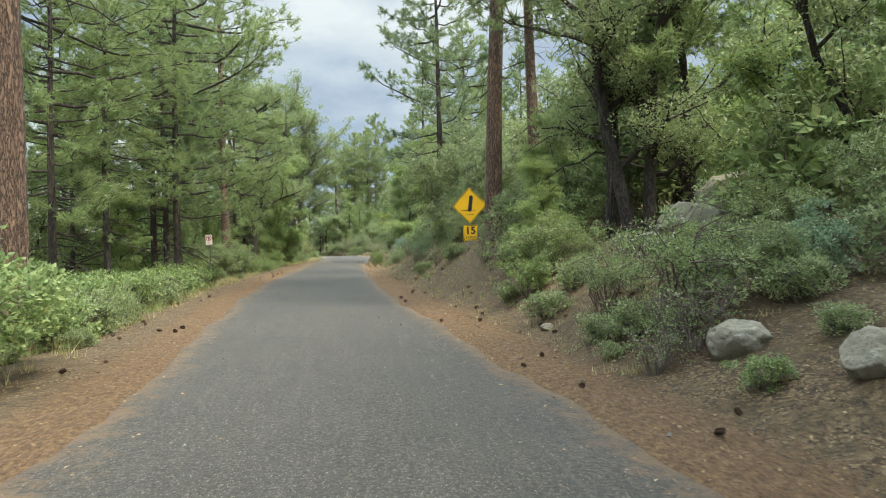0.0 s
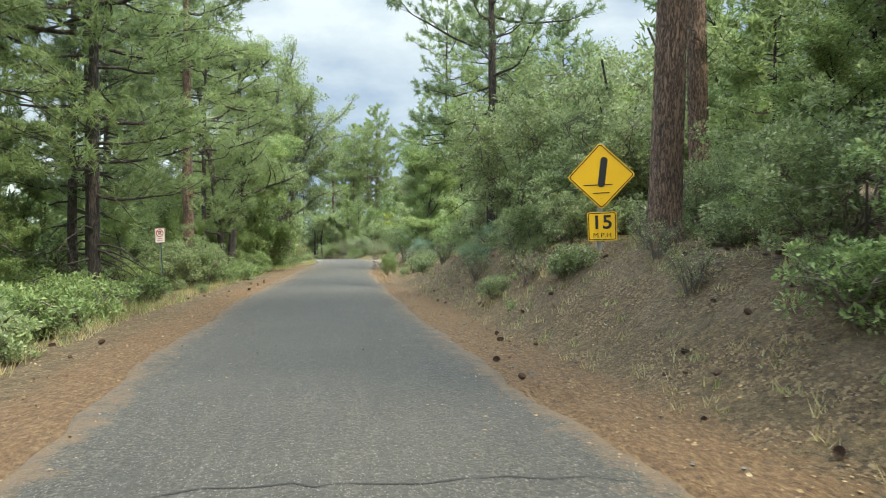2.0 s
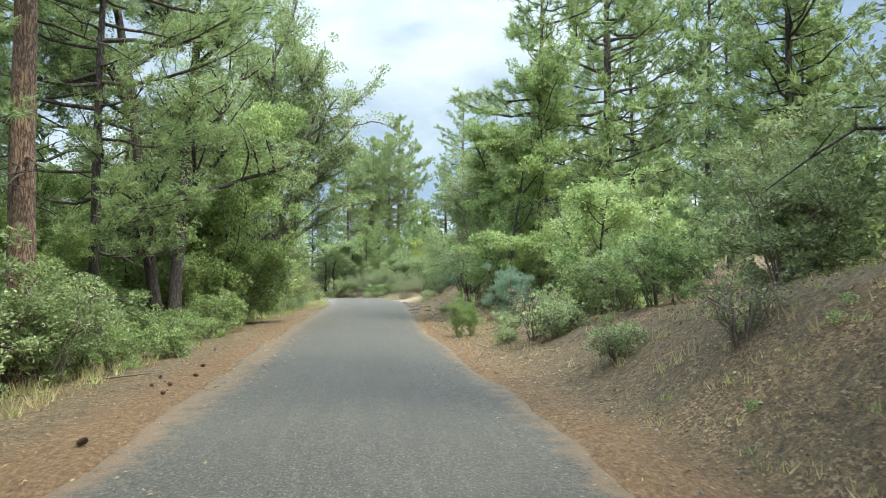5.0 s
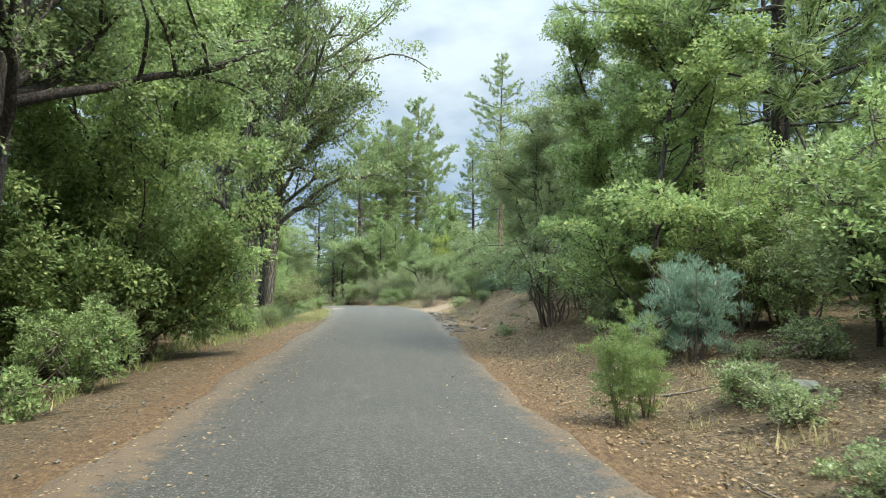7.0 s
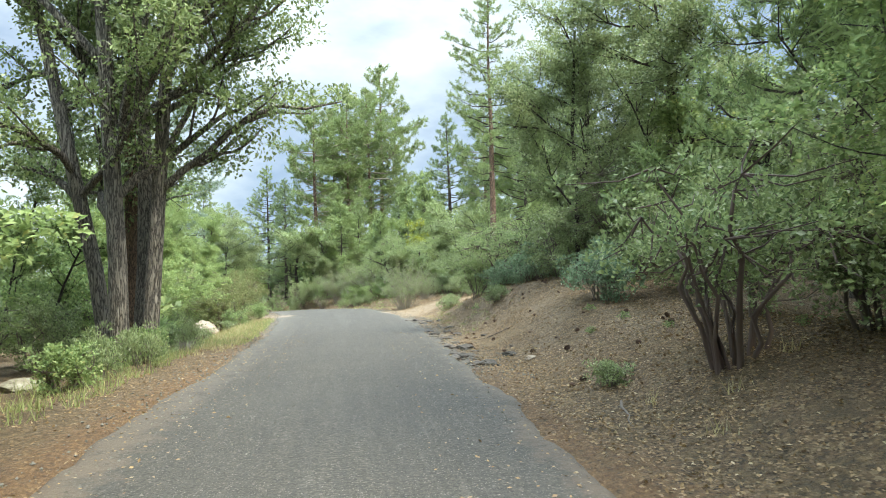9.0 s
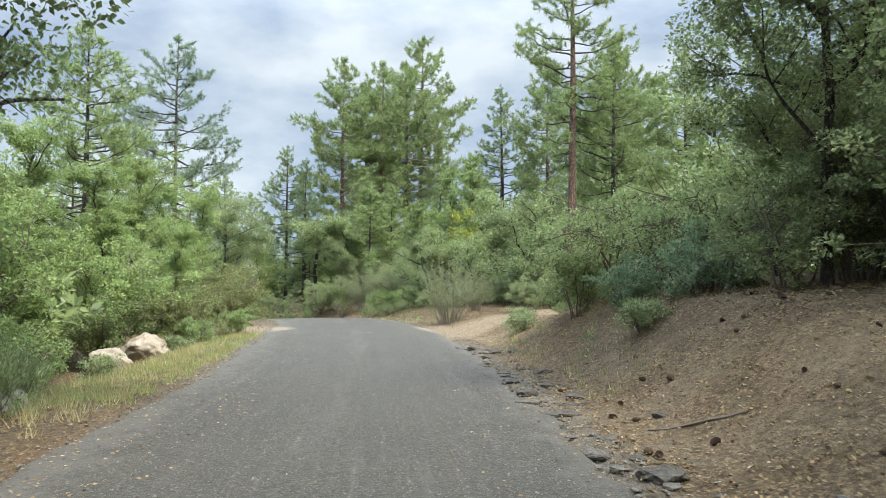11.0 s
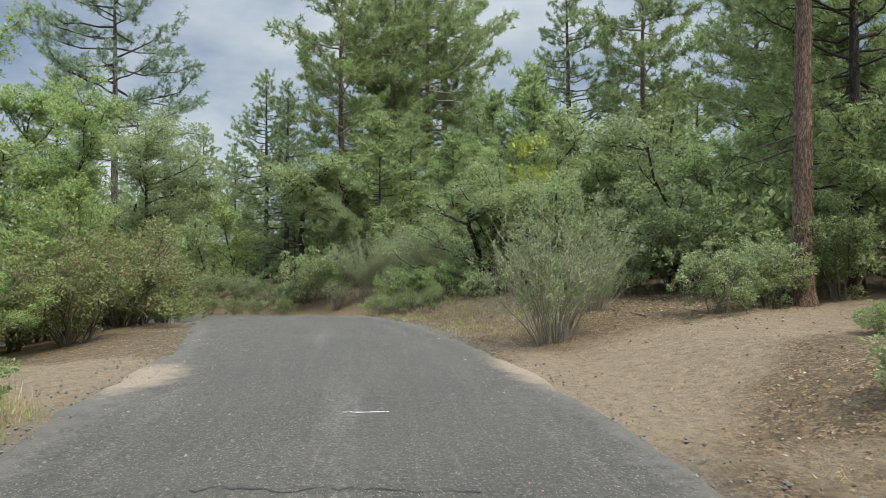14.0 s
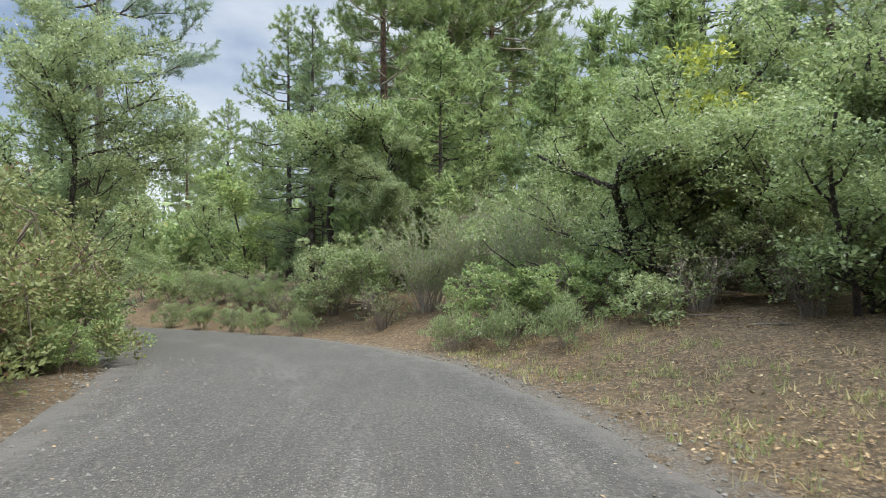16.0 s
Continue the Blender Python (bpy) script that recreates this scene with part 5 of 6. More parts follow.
def understorey():
    """Middling trees that close the wood between the brush and the tall crowns."""
    rng = np.random.default_rng(88)
    taken = []
    for _ in range(900):
        y = rng.uniform(6, 128)
        x = rng.uniform(-24, 22)
        off = float(land([x], [y])[1][0])
        least = np.interp(y, [0, 14, 30, 46, 60, 70, 84, 100], [5.6, 4.6, 4.2, 4.0, 4.2, 4.6, 5.0, 4.2]) if off > 0 else np.interp(y, [0, 15, 35, 45, 60, 70, 86, 100], [6.5, 6.0, 5.0, 4.2, 5.0, 4.6, 5.5, 3.6])
        if not least < abs(off) < (9.5 if x < 0 and 16 < y < 50 else 15) or (77.5 < y < 83.5 and abs(off) < 9) or any((x - a) ** 2 + (y - b) ** 2 < 2.5**2 for a, b in taken):
            continue
        if (off > 6 and 37 < y < 51) or (off > 0 and 47 < y < 58):
            continue
        taken.append((x, y))
        r = rng.random()
        if off > 0:
            key = "mid_oak" if r < 0.3 else "mid_grey" if r < 0.55 else "mid_light" if r < 0.75 else "mid_pine"
        else:
            key = "mid_light" if r < 0.38 else "mid_pine" if r < 0.65 else "mid_oak" if r < 0.85 else "mid_grey"
        near = abs(off) < 7
        low = x < 0 and y > 84
        plant(key, x, y, rng.uniform(0.5, 0.75) if near or low else rng.uniform(0.7, 1.05))


understorey()


def far_woods():
    """Ranks of trees so far off that none can be told from the next."""
    rng = np.random.default_rng(99)
    wood_s, crown = Soup(), Soup()
    at = []
    for _ in range(700):
        a = rng.uniform(0, 2 * np.pi)
        r = rng.uniform(85, 190)
        x, y = r * math.cos(a), 50 + r * math.sin(a)
        z, h = ground_z(x, y), rng.uniform(6, 11)
        wood_s.tube(np.array([[x, y, z - 0.3], [x, y, z + h * 0.4], [x, y, z + h * 0.8]]), [0.2, 0.12, 0.03], 4)
        n = 22
        u = rng.uniform(0.08, 1, n)
        b = rng.uniform(0, 2 * np.pi, n)
        rr = (1 - u**1.6) * rng.uniform(0.4, 1.0, n) * 2.4 + 0.15
        at.append(np.stack([x + rr * np.cos(b), y + rr * np.sin(b), z + h * u], 1))
    at = np.repeat(np.concatenate(at), 6, 0)
    n = len(at)
    at += rng.normal(0, 0.35, at.shape)
    crown.leaves(at, unit(rng.normal(0, 1, at.shape)), rng.uniform(0.5, 1.1, n), rng.normal(0, 1, (n, 3)), 0.5)
    root = tagged(new("far_woods"), "far green woods closing the view", "woods", kind="stuff")
    tagged(part("trunks", wood_s.mesh("trunks", M_BARK_DARK), root), kind="stuff")
    tagged(part("foliage", crown.mesh("foliage", M_NEEDLE_DARK), root), kind="stuff")


far_woods()


# ---- signs ----
def plate_mesh(name, outline, thick, mat, bevel=0.0):
    """A flat plate in the xz plane, thick along y, facing -y."""
    bm = bmesh.new()
    front = [bm.verts.new((x, 0, z)) for x, z in outline]
    f = bm.faces.new(front)
    ext = bmesh.ops.extrude_face_region(bm, geom=[f])
    bmesh.ops.translate(bm, vec=(0, thick, 0), verts=[v for v in ext["geom"] if isinstance(v, bmesh.types.BMVert)])
    bmesh.ops.recalc_face_normals(bm, faces=bm.faces)
    return bm_mesh(name, bm, mat)


def rounded(w, h, r, k=5):
    pts = []
    for cx, cz, a0 in ((w / 2 - r, h / 2 - r, 0), (-w / 2 + r, h / 2 - r, 90), (-w / 2 + r, -h / 2 + r, 180), (w / 2 - r, -h / 2 + r, 270)):
        for i in range(k + 1):
            a = radians(a0 + 90 * i / k)
            pts.append((cx + r * math.cos(a), cz + r * math.sin(a)))
    return pts


def ring_mesh(name, outer, inner, mat, y=-0.003, thick=0.002):
    bm = bmesh.new()
    o = [bm.verts.new((x, y, z)) for x, z in outer]
    i = [bm.verts.new((x, y, z)) for x, z in inner]
    n = len(o)
    for k in range(n):
        bm.faces.new((o[k], o[(k + 1) % n], i[(k + 1) % n], i[k]))
    ext = bmesh.ops.extrude_face_region(bm, geom=list(bm.faces))
    bmesh.ops.translate(bm, vec=(0, thick, 0), verts=[v for v in ext["geom"] if isinstance(v, bmesh.types.BMVert)])
    bmesh.ops.recalc_face_normals(bm, faces=bm.faces)
    return bm_mesh(name, bm, mat)


def turned(pts, deg):
    c, s = math.cos(radians(deg)), math.sin(radians(deg))
    return [(x * c - z * s, x * s + z * c) for x, z in pts]


def letters(name, text, size, mat, parent, x, z, wide=1.0, bold=0.018):
    cu = bpy.data.curves.new(name, "FONT")
    cu.body, cu.size, cu.align_x, cu.align_y, cu.extrude, cu.offset = text, size, "CENTER", "CENTER", 0.001, size * bold
    cu.materials.append(mat)
    ob = part(name, cu, parent)
    ob.matrix_basis = pose(x, -0.004, z, 90, 0, 0) @ Matrix.Diagonal((wide, 1, 1, 1))
    return ob


def channel_post(name, tall, mat, parent, wide=0.06):
    """A U-shaped steel post with punched holes shown as dark studs."""
    w, d, t = wide / 2, 0.03, 0.006
    prof = [(-w - 0.012, 0), (-w, 0), (-w + 0.006, d - t), (w - 0.006, d - t), (w, 0), (w + 0.012, 0), (w + 0.012, t), (w + 0.003, t), (w - 0.004, d), (-w + 0.004, d), (-w - 0.003, t), (-w - 0.012, t)]
    bm = bmesh.new()
    f = bm.faces.new([bm.verts.new((x, y, -0.3)) for x, y in prof])
    ext = bmesh.ops.extrude_face_region(bm, geom=[f])
    bmesh.ops.translate(bm, vec=(0, 0, tall + 0.3), verts=[v for v in ext["geom"] if isinstance(v, bmesh.types.BMVert)])
    bmesh.ops.recalc_face_normals(bm, faces=bm.faces)
    ob = part(name, bm_mesh(name, bm, mat), parent, "", pose(0, 0.012, 0))
    return ob


def bolt(parent, x, z):
    bm = bmesh.new()
    bmesh.ops.create_cone(bm, cap_ends=True, segments=6, radius1=0.009, radius2=0.007, depth=0.008, matrix=Matrix.Rotation(radians(90), 4, "X"))
    part("bolt", bm_mesh("bolt", bm, M_STEEL), parent, "", pose(x, -0.006, z))


def crossing_sign(x, y):
    z0 = ground_z(x, y)
    root = tagged(new("crossing_sign"), "yellow diamond crossing sign with speed plate on a steel post", "road sign")
    root.matrix_basis = pose(x, y, z0, 0, 1.5, -26)
    channel_post("post", 3.0 - z0, M_STEEL, root)
    dz, pz = 2.47 - z0, 1.67 - z0
    dia = part("diamond_plate", plate_mesh("diamond_plate", turned(rounded(0.762, 0.762, 0.05), 45), 0.004, M_SIGN_Y), root, "yellow diamond plate with black border", pose(0, 0, dz, 0, -3, 0))
    part("border", ring_mesh("border", turned(rounded(0.728, 0.728, 0.042), 45), turned(rounded(0.70, 0.70, 0.03), 45), M_SIGN_K), dia)
    # a plain upright shape stands in for the symbol, over two level lines
    part("symbol", plate_mesh("symbol", turned(rounded(0.11, 0.48, 0.05), -8), 0.002, M_SIGN_K), dia, "", pose(0.03, -0.004, 0.06))
    part("line", plate_mesh("line", rounded(0.46, 0.014, 0.004), 0.002, M_SIGN_K), dia, "", pose(-0.05, -0.004, -0.14))
    part("line", plate_mesh("line", rounded(0.26, 0.014, 0.004), 0.002, M_SIGN_K), dia, "", pose(0.0, -0.004, -0.27))
    bolt(dia, 0, 0.36)
    bolt(dia, 0, -0.36)
    plate = part("speed_plate", plate_mesh("speed_plate", rounded(0.457, 0.457, 0.03), 0.004, M_SIGN_Y), root, "square yellow speed plate", pose(0.04, 0, pz, 0, -3, 0))
    part("border", ring_mesh("border", rounded(0.43, 0.43, 0.025), rounded(0.405, 0.405, 0.018), M_SIGN_K), plate)
    letters("number", "15", 0.30, M_SIGN_K, plate, 0, 0.055, 1.1)
    letters("unit", "M.P.H", 0.105, M_SIGN_K, plate, 0, -0.145, 1.15, 0)
    bolt(plate, 0, 0.2)
    bolt(plate, 0, -0.205)


def parking_sign(x, y):
    z0 = ground_z(x, y)
    root = tagged(new("no_parking_sign"), "small white no parking sign on a thin green post", "road sign")
    root.matrix_basis = pose(x, y, z0, 0, -3.0, -8)
    channel_post("post", 2.0 - z0, M_POST_G, root, 0.05)
    plate = part("sign_plate", plate_mesh("sign_plate", rounded(0.32, 0.47, 0.03), 0.004, M_SIGN_W), root, "white plate with red ring", pose(0, 0, 1.73 - z0))
    part("border", ring_mesh("border", rounded(0.30, 0.45, 0.025), rounded(0.29, 0.44, 0.02), M_SIGN_R), plate)
    circ = lambda r: [(r * math.cos(a * math.pi / 16), r * math.sin(a * math.pi / 16)) for a in range(32)]
    letters("letter", "P", 0.19, M_SIGN_K, plate, 0.005, 0.07, 1.1)
    part("red_ring", ring_mesh("red_ring", circ(0.125), circ(0.102), M_SIGN_R, -0.006), plate, "", pose(0, 0, 0.075))
    part("slash", plate_mesh("slash", turned(rounded(0.21, 0.022, 0.003), -45), 0.002, M_SIGN_R), plate, "", pose(0, -0.007, 0.075))
    for k, w in enumerate((0.15, 0.19)):
        part("text_bar", plate_mesh("text_bar", rounded(w, 0.014, 0.004), 0.002, M_SIGN_R), plate, "", pose(0, -0.004, -0.105 - 0.055 * k))
    bolt(plate, 0, 0.215)
    bolt(plate, 0, -0.215)


crossing_sign(4.36, 21.0)
parking_sign(-5.79, 34.9)


# ---- stones ----
def stone_mesh(seed, sx, sy, sz, mat, rough=0.16, cuts=3, smooth=True):
    """A ball cut by random planes and roughened, so that it has worn faces and edges."""
    bm = bmesh.new()
    bmesh.ops.create_icosphere(bm, subdivisions=cuts, radius=1.0)
    rng = random.Random(seed * 7 + 1)
    planes = []
    for _ in range(9):
        n = Vector((rng.gauss(0, 1), rng.gauss(0, 1), rng.gauss(0, 0.9))).normalized()
        planes.append((n, rng.uniform(0.62, 0.88)))
    off = Vector((seed * 3.1, seed * 1.7, seed * 0.9))
    for v in bm.verts:
        n = v.co.normalized()
        q = n * (1 + rough * 1.2 * noise.noise(n * 1.1 + off))
        for pn, d in planes:
            over = q.dot(pn) - d
            if over > 0:
                q = q - pn * over * 0.88
        q = q * (1 + rough * 0.45 * noise.noise(n * 3.4 + off) + rough * 0.25 * noise.noise(n * 8 + off) + rough * 0.12 * noise.noise(n * 17 + off))
        v.co = Vector((q.x * sx, q.y * sy, q.z * sz)) * 1.12
    return bm_mesh("stone", bm, mat, smooth)


def stone(name, seed, x, y, sx, sy, sz, mat, label, category="boulder", turn=0, up=0.35, group="", cuts=5, rough=0.16, z=None):
    ob = new(name, stone_mesh(seed, sx, sy, sz, mat, rough, cuts, cuts > 3))
    ob.matrix_basis = pose(x, y, (ground_z(x, y) if z is None else z) + sz * up, 0, 0, turn)
    return tagged(ob, label, category, group)


stone("boulder", 1, 7.35, 12.5, 0.62, 0.5, 0.46, M_STONE, "large rounded grey granite boulder on the slope", up=0.5)
stone("boulder", 2, 8.9, 13.2, 1.0, 0.8, 0.75, M_STONE, "big grey granite boulder high on the slope", up=0.35)
stone("boulder", 3, 4.72, 6.0, 0.27, 0.24, 0.22, M_STONE, "small pale granite boulder below a shrub")
stone("boulder", 4, 4.95, 4.4, 0.25, 0.22, 0.2, M_STONE, "granite boulder at the foot of the slope")
stone("boulder", 5, 6.35, 12.2, 0.32, 0.26, 0.19, M_STONE, "low granite boulder beside a larger one")
stone("boulder", 6, -4.9, 72.2, 0.40, 0.34, 0.36, M_STONE_PALE, "cracked pale tan boulder in the grass", turn=20, up=0.5, rough=0.22)
stone("boulder", 7, -5.4, 76.1, 0.56, 0.44, 0.46, M_STONE_PALE, "pale boulder beside its cracked neighbour", turn=-30, up=0.5, rough=0.22)
stone("boulder", 8, -5.9, 61.9, 0.32, 0.25, 0.16, M_STONE, "low pale rock at the foot of the oak")
stone("boulder", 9, -4.1, 66.6, 0.3, 0.26, 0.18, M_STONE, "grey rock beside the oak trunks")
stone("rock", 10, 3.75, 44.9, 0.32, 0.18, 0.09, M_STONE, "flat grey rock lying in leaf litter", "rock", 35)
stone("rock", 11, 2.75, 60.0, 0.10, 0.08, 0.05, M_STONE_PALE, "pale flat stone on the sandy verge", "rock", 10)
stone("rock", 12, 3.85, 9.9, 0.10, 0.08, 0.06, M_STONE_PALE, "small pale stone in the brush", "rock")


# ---- broken asphalt along the edge ----
def asphalt_chunks():
    rng = np.random.default_rng(12)
    for k in range(60):
        y = rng.uniform(59.5, 73.5)
        i = int(np.abs(ROAD[:, 1] - y).argmin())
        d = HALF[i] + abs(rng.normal(0.12, 0.16))
        x = ROAD[i, 0] + d
        s = 0.03 + 0.085 * rng.random() ** 2.2
        stone("asphalt_chunk", 30 + k % 9, x, y, s * rng.uniform(1.0, 1.7), s, s * rng.uniform(0.22, 0.5), M_CHUNK, "broken slab of dark asphalt at the road edge", "rubble", rng.uniform(0, 360), 0.3, "broken road edge", 2, 0.34)


    # the larger slabs that have broken away
    for k in range(42):
        y = 60.0 + k * 0.33 + rng.uniform(-0.3, 0.3)
        i = int(np.abs(ROAD[:, 1] - y).argmin())
        x = ROAD[i, 0] + HALF[i] + rng.uniform(0.08, 0.75 if k % 3 else 1.5)
        s = 0.035 + 0.085 * rng.random() ** 1.6
        stone("asphalt_clod", 50 + k, x, y, s * 1.5, s, s * rng.uniform(0.35, 0.6), M_CLOD, "dark clod of asphalt broken from the road edge", "rubble", rng.uniform(0, 360), 0.35, "broken road edge", 3, 0.42)


asphalt_chunks()


# ---- pine cones ----
def cone_mesh():
    s = Soup()
    rng = np.random.default_rng(3)
    at, way = [], []
    for k in range(60):
        u = k / 60
        a = k * 2.39996
        r = 0.030 * math.sin(math.pi * (0.12 + 0.86 * u)) + 0.004
        at.append((r * 0.4 * math.cos(a), r * 0.4 * math.sin(a), 0.10 * u))
        way.append((math.cos(a), math.sin(a), 0.45))
    at, way = np.array(at), unit(np.array(way))
    s.leaves(at, way, np.full(60, 0.036), np.tile([0.0, 0, 1], (60, 1)), 0.9)
    s.tube(np.array([[0, 0, -0.005], [0, 0, 0.05], [0, 0, 0.10]]), [0.008, 0.022, 0.006], 6)
    return s.mesh("pine_cone", M_CONE)


def pine_cones():
    rng = np.random.default_rng(4)
    me = cone_mesh()
    for k in range(150):
        if k >= 90:
            y, d = rng.uniform(7, 32), rng.uniform(0.9, 3.4)
        elif k < 20:
            y, d = rng.uniform(3, 22), rng.uniform(0.1, 1.6)
        elif k < 60:
            y, d = rng.uniform(56, 68), rng.uniform(0.6, 3.2)
        else:
            y, d = rng.uniform(3, 40), -rng.uniform(0.3, 2.0)
        i = int(np.abs(ROAD[:, 1] - y).argmin())
        x = ROAD[i, 0] + (HALF[i] + d if d > 0 else d - HALF[i])
        ob = new("pine_cone", me)
        ob.matrix_basis = pose(x, y, ground_z(x, y) + 0.03, 90 + rng.normal(0, 12), 0, rng.uniform(0, 360)) @ Matrix.Scale(rng.uniform(0.5, 0.85), 4)
        tagged(ob, "dry brown pine cone lying on the litter", "pine cone", "fallen pine cones")


pine_cones()


# ---- grass, litter and gravel ----
def scatter(n, y0, y1, d0, d1, seed, power=1.0):
    """Places beside the road: d is the distance from the asphalt's edge, negative on the left."""
    rng = np.random.default_rng(seed)
    y = rng.uniform(y0, y1, n)
    i = np.clip(np.searchsorted(ROAD[:, 1], y), 0, len(ROAD) - 1)
    u = rng.random(n) ** power
    d = d0 + (d1 - d0) * u
    side = np.where(d > 0, 1.0, -1.0)
    off = d + side * HALF[i]
    x, yy = ROAD[i, 0] + ROAD_R[i, 0] * off, ROAD[i, 1] + ROAD_R[i, 1] * off + rng.normal(0, 0.2, n)
    return np.stack([x, yy, land(x, yy)[0]], 1), rng


def grass(label, mat, spots, seed):
    s = Soup()
    for n, y0, y1, d0, d1, tall in spots:
        at, rng = scatter(n, y0, y1, d0, d1, seed)
        seed += 1
        per = 14
        at = np.repeat(at, per, 0) + rng.normal(0, 1, (n * per, 3)) * (0.06, 0.06, 0)
        k = len(at)
        way = unit(rng.normal(0, 0.38, (k, 3)) * (1, 1, 0) + (0, 0, 1))
        s.blades(at - (0, 0, 0.02), way, rng.uniform(0.008, 0.018, k), tall * rng.uniform(0.4, 1.2, k), rng.normal(0, 1, (k, 3)) * (1, 1, 0.1))
    tagged(new("grass", s.mesh("grass", mat)), label, "grass", kind="stuff")


grass("green and yellow grass tufts along the verge", M_GRASS, ((1000, 66, 79, -0.3, -2.1, 0.125), (150, 10, 30, -1.6, -3.5, 0.35), (130, 34, 60, -1.5, -3.4, 0.3), (45, 66, 76, 0.9, 2.0, 0.12), (120, 84, 91, 0.4, 2.4, 0.13), (110, 55, 66, -1.0, -3.0, 0.3), (260, 6, 34, 1.0, 4.2, 0.11)), 200)
grass("pale dry grass in the verge", M_DRYGRASS, ((260, 8, 40, -1.5, -3.2, 0.25), (280, 64, 80, -0.4, -2.2, 0.2), (60, 66, 76, 0.9, 2.2, 0.10), (60, 83, 91, 0.3, 3.0, 0.12), (120, 20, 55, 1.2, 2.8, 0.2), (300, 6, 34, 0.9, 4.0, 0.13)), 240)


def litter():
    s = Soup()
    spots = ((9500, 2, 60, 0.5, 4.8), (15000, 36, 72, 0.2, 4.2), (3500, 2, 60, -0.2, -3.0), (3500, 56, 72, -0.1, -2.5), (7000, 83.2, 93, 0.4, 5.5), (250, 77, 83, 0.6, 5.0), (1800, 81.0, 86, 0.9, 5.5), (3500, 72, 78.2, 0.8, 6.0), (500, 54, 72, -0.1, 0.3), (14000, 54, 73, 0.4, 4.6), (9000, 40, 58, 0.3, 4.2), (6000, 6, 36, 0.8, 4.0), (900, 56, 74, -0.05, 0.9), (500, 3, 56, -0.05, 0.6))
    seed = 300
    for n, y0, y1, d0, d1 in spots:
        at, rng = scatter(n, y0, y1, d0, d1, seed)
        seed += 1
        at[:, 2] += rng.uniform(0.005, 0.03, n)
        way = unit(rng.normal(0, 1, (n, 3)) * (1, 1, 0.25))
        s.leaves(at, way, rng.uniform(0.022, 0.052, n), rng.normal(0, 0.45, (n, 3)) + (0, 0, 1), 0.6)
    tagged(new("leaf_litter", s.mesh("leaf_litter", M_LITTER)), "dry brown fallen leaves over the soil", "leaf litter", kind="stuff")


litter()


def gravel():
    s = Soup()
    rng = np.random.default_rng(15)
    for n, y0, y1, d0, d1 in ((1200, 58, 76, 0.0, 0.9), (700, 82, 92, 0.0, 0.8), (120, 76, 82, 0.0, 0.7), (900, 56, 92, 0.0, -0.7), (500, 4, 50, 0.3, 2.5), (900, 40, 92, -0.01, -0.9)):
        at, rng = scatter(n, y0, y1, d0, d1, 400 + n + y0, 1.6)
        r = 0.006 + 0.018 * rng.random(n) ** 1.5
        base = np.array([[1, 0, 0], [0, 1, 0], [-1, 0, 0], [0, -1, 0], [0, 0, 0.8], [0, 0, -0.8]])
        v = at[:, None] + (base[None] * (1 + rng.normal(0, 0.25, (n, 6, 3)))) * r[:, None, None] + (0, 0, 0.012)
        f = np.array([[0, 1, 4], [1, 2, 4], [2, 3, 4], [3, 0, 4], [1, 0, 5], [2, 1, 5], [3, 2, 5], [0, 3, 5]])
        s.v.append(v.reshape(-1, 3))
        s.f3.append((s.n + np.arange(n)[:, None, None] * 6 + f[None]).reshape(-1, 3))
        s.n += n * 6
    tagged(new("gravel", s.mesh("gravel", M_GRAVEL)), "loose grey gravel spilled along the road edge", "gravel", kind="stuff")


gravel()


def road_leaves():
    """Dry leaves blown onto the edges of the asphalt."""
    s = Soup()
    rng = np.random.default_rng(57)
    n = 3200
    y = np.concatenate([rng.uniform(3, 90, 1200), rng.uniform(36, 68, 2000)])
    k = np.clip(np.searchsorted(ROAD[:, 1], y), 0, len(ROAD) - 1)
    u = 1 - 0.55 * rng.random(n) ** 1.7
    u = np.where(rng.random(n) < np.where(y > 36, 0.7, 0.5), -u, u)
    at = np.stack([ROAD[k, 0] + u * HALF[k], y, ROAD_Z[k] + 0.035 * (1 - u**2) + 0.012], 1)
    s.leaves(at, unit(rng.normal(0, 1, (n, 3)) * (1, 1, 0.15)), rng.uniform(0.02, 0.05, n), rng.normal(0, 0.3, (n, 3)) + (0, 0, 1), 0.6)
    tagged(new("leaf_litter", s.mesh("leaf_litter", M_LITTER)), "dry leaves scattered on the edges of the asphalt", "leaf litter", kind="stuff")


road_leaves()


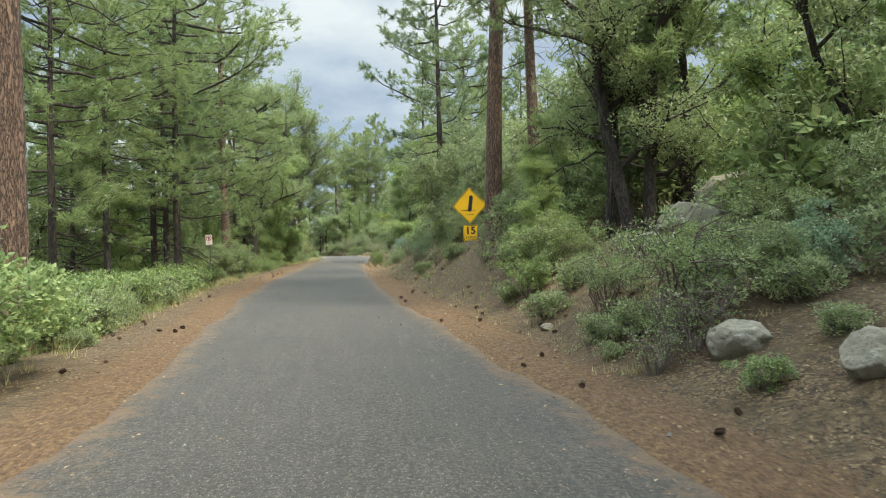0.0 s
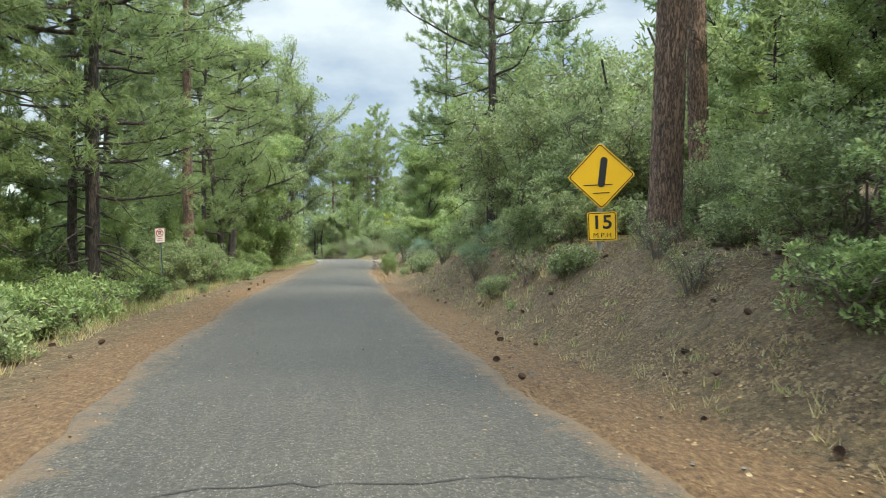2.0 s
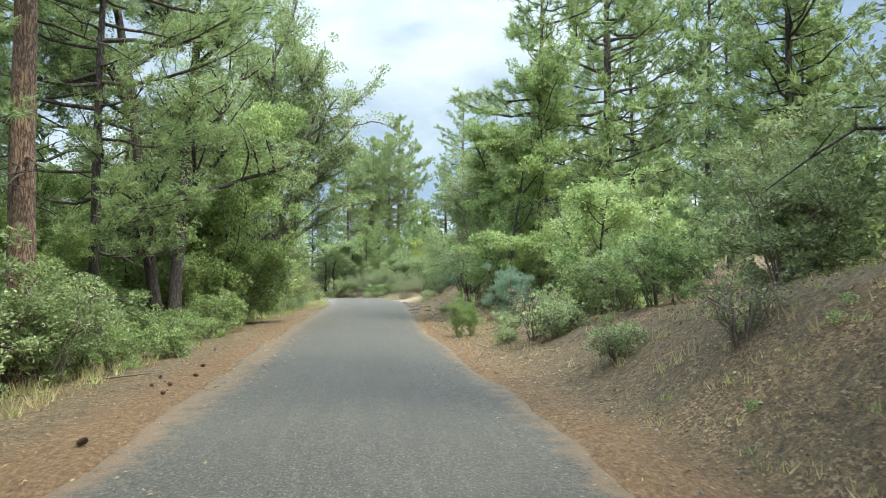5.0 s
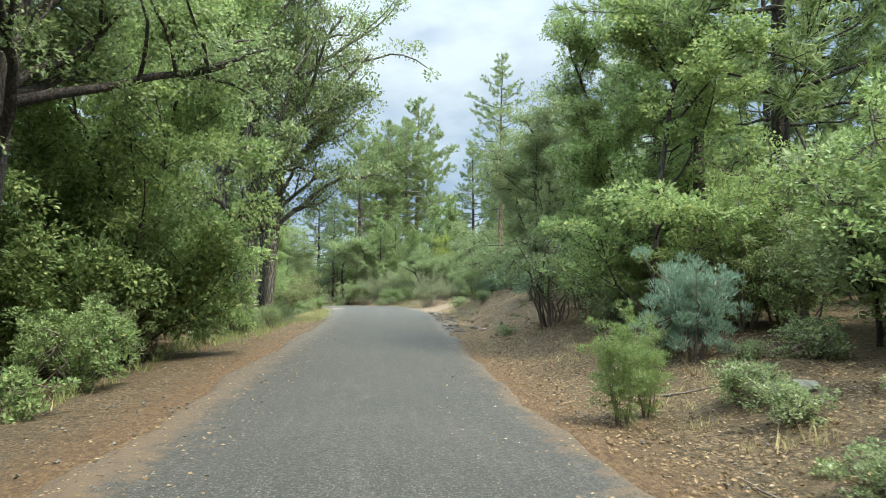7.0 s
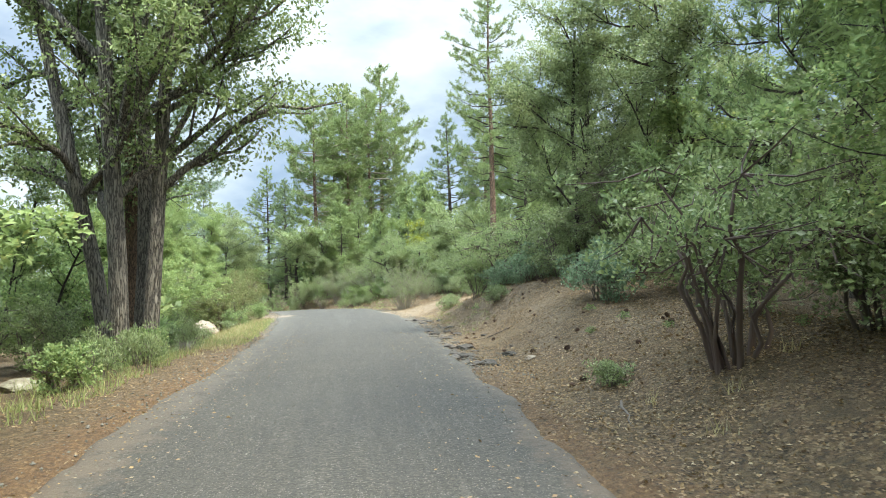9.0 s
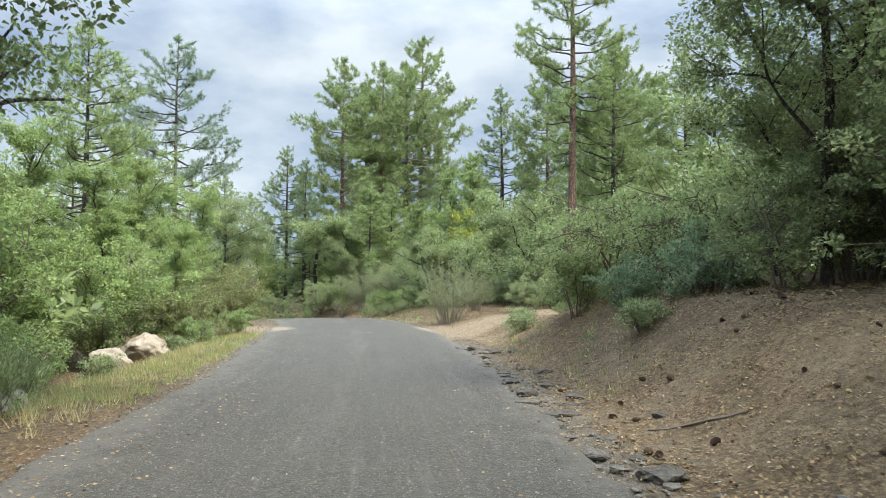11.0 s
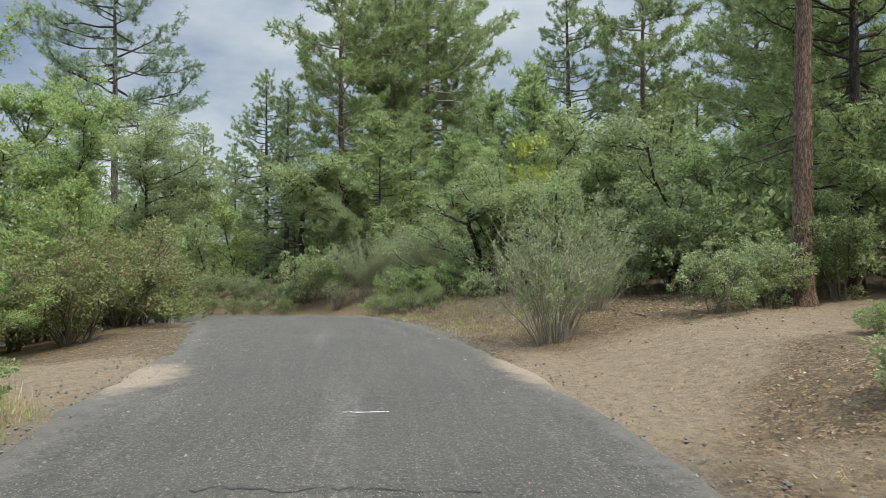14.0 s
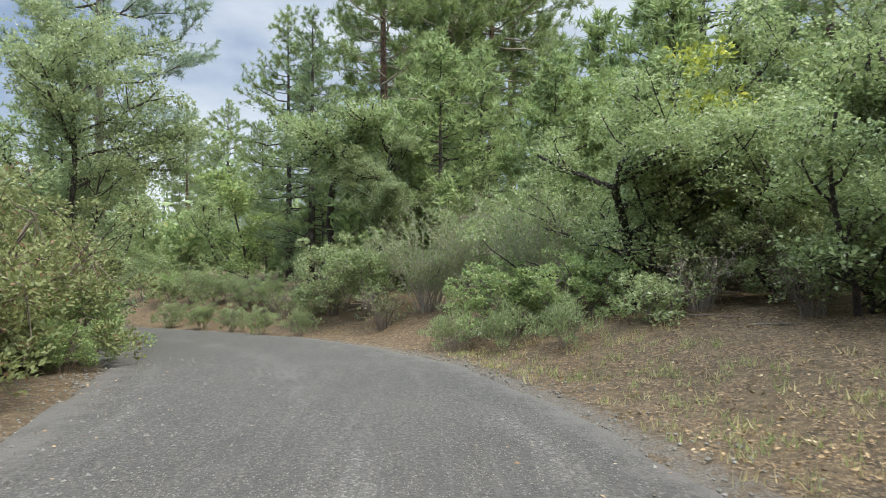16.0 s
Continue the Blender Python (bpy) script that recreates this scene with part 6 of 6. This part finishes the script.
def road_chips():
    """Small pale chips and dry leaf scraps lying on the asphalt."""
    s = Soup()
    rng = np.random.default_rng(51)
    n = 6000
    y = np.concatenate([rng.uniform(3, 54, 1200), rng.uniform(54, 92, 4800)])
    k = np.clip(np.searchsorted(ROAD[:, 1], y), 0, len(ROAD) - 1)
    u = rng.uniform(-1, 1, n)
    u = np.sign(u) * np.abs(u) ** 0.6 * 0.98
    u = np.where(rng.random(n) < 0.4, -np.abs(u), u)
    x = ROAD[k, 0] + u * HALF[k]
    z = ROAD_Z[k] + 0.035 * (1 - u**2) + 0.008
    r = 0.004 + 0.016 * rng.random(n) ** 2
    base = np.array([[1, 0, 0], [-0.5, 0.87, 0], [-0.5, -0.87, 0], [0, 0, 0.9]])
    v = np.stack([x, y, z], 1)[:, None] + base[None] * (1 + rng.normal(0, 0.3, (n, 4, 3))) * r[:, None, None]
    f = np.array([[0, 1, 3], [1, 2, 3], [2, 0, 3]])
    s.v.append(v.reshape(-1, 3))
    s.f3.append((np.arange(n)[:, None, None] * 4 + f[None]).reshape(-1, 3))
    s.n = n * 4
    tagged(new("stone_chips", s.mesh("stone_chips", M_GRAVEL)), "pale stone chips scattered on the asphalt", "gravel", kind="stuff")


road_chips()


# ---- fallen sticks ----
def fallen_sticks():
    rng = np.random.default_rng(71)
    for k in range(26):
        y = rng.uniform(5, 66) if k < 20 else rng.uniform(84, 92)
        i = int(np.abs(ROAD[:, 1] - y).argmin())
        d = rng.uniform(0.8, 4.0)
        x = ROAD[i, 0] + (HALF[i] + d if k % 4 else -HALF[i] - d)
        a, ln = rng.uniform(0, 2 * np.pi), rng.uniform(0.35, 1.3)
        t = np.linspace(-0.5, 0.5, 6)
        px, py = math.cos(a) * t * ln + rng.normal(0, 0.02, 6), math.sin(a) * t * ln + rng.normal(0, 0.02, 6)
        pz = np.array([ground_z(x + u, y + v) for u, v in zip(px, py)]) - ground_z(x, y) + 0.012
        s = Soup()
        pts = np.stack([px, py, pz], 1)
        s.tube(pts, np.linspace(0.018, 0.006, 6) * rng.uniform(0.7, 1.3), 6)
        for j in (2, 3, 4):
            s.tube(np.stack([pts[j], pts[j] + rng.normal(0, 0.09, 3) * (1, 1, 0.2) + (0, 0, 0.03)]), [0.006, 0.003], 4)
        ob = new("fallen_stick", s.mesh("fallen_stick", M_TWIG, True))
        ob.matrix_basis = pose(x, y, ground_z(x, y))
        tagged(ob, "dry grey fallen stick lying on the litter", "stick", "fallen sticks")


fallen_sticks()
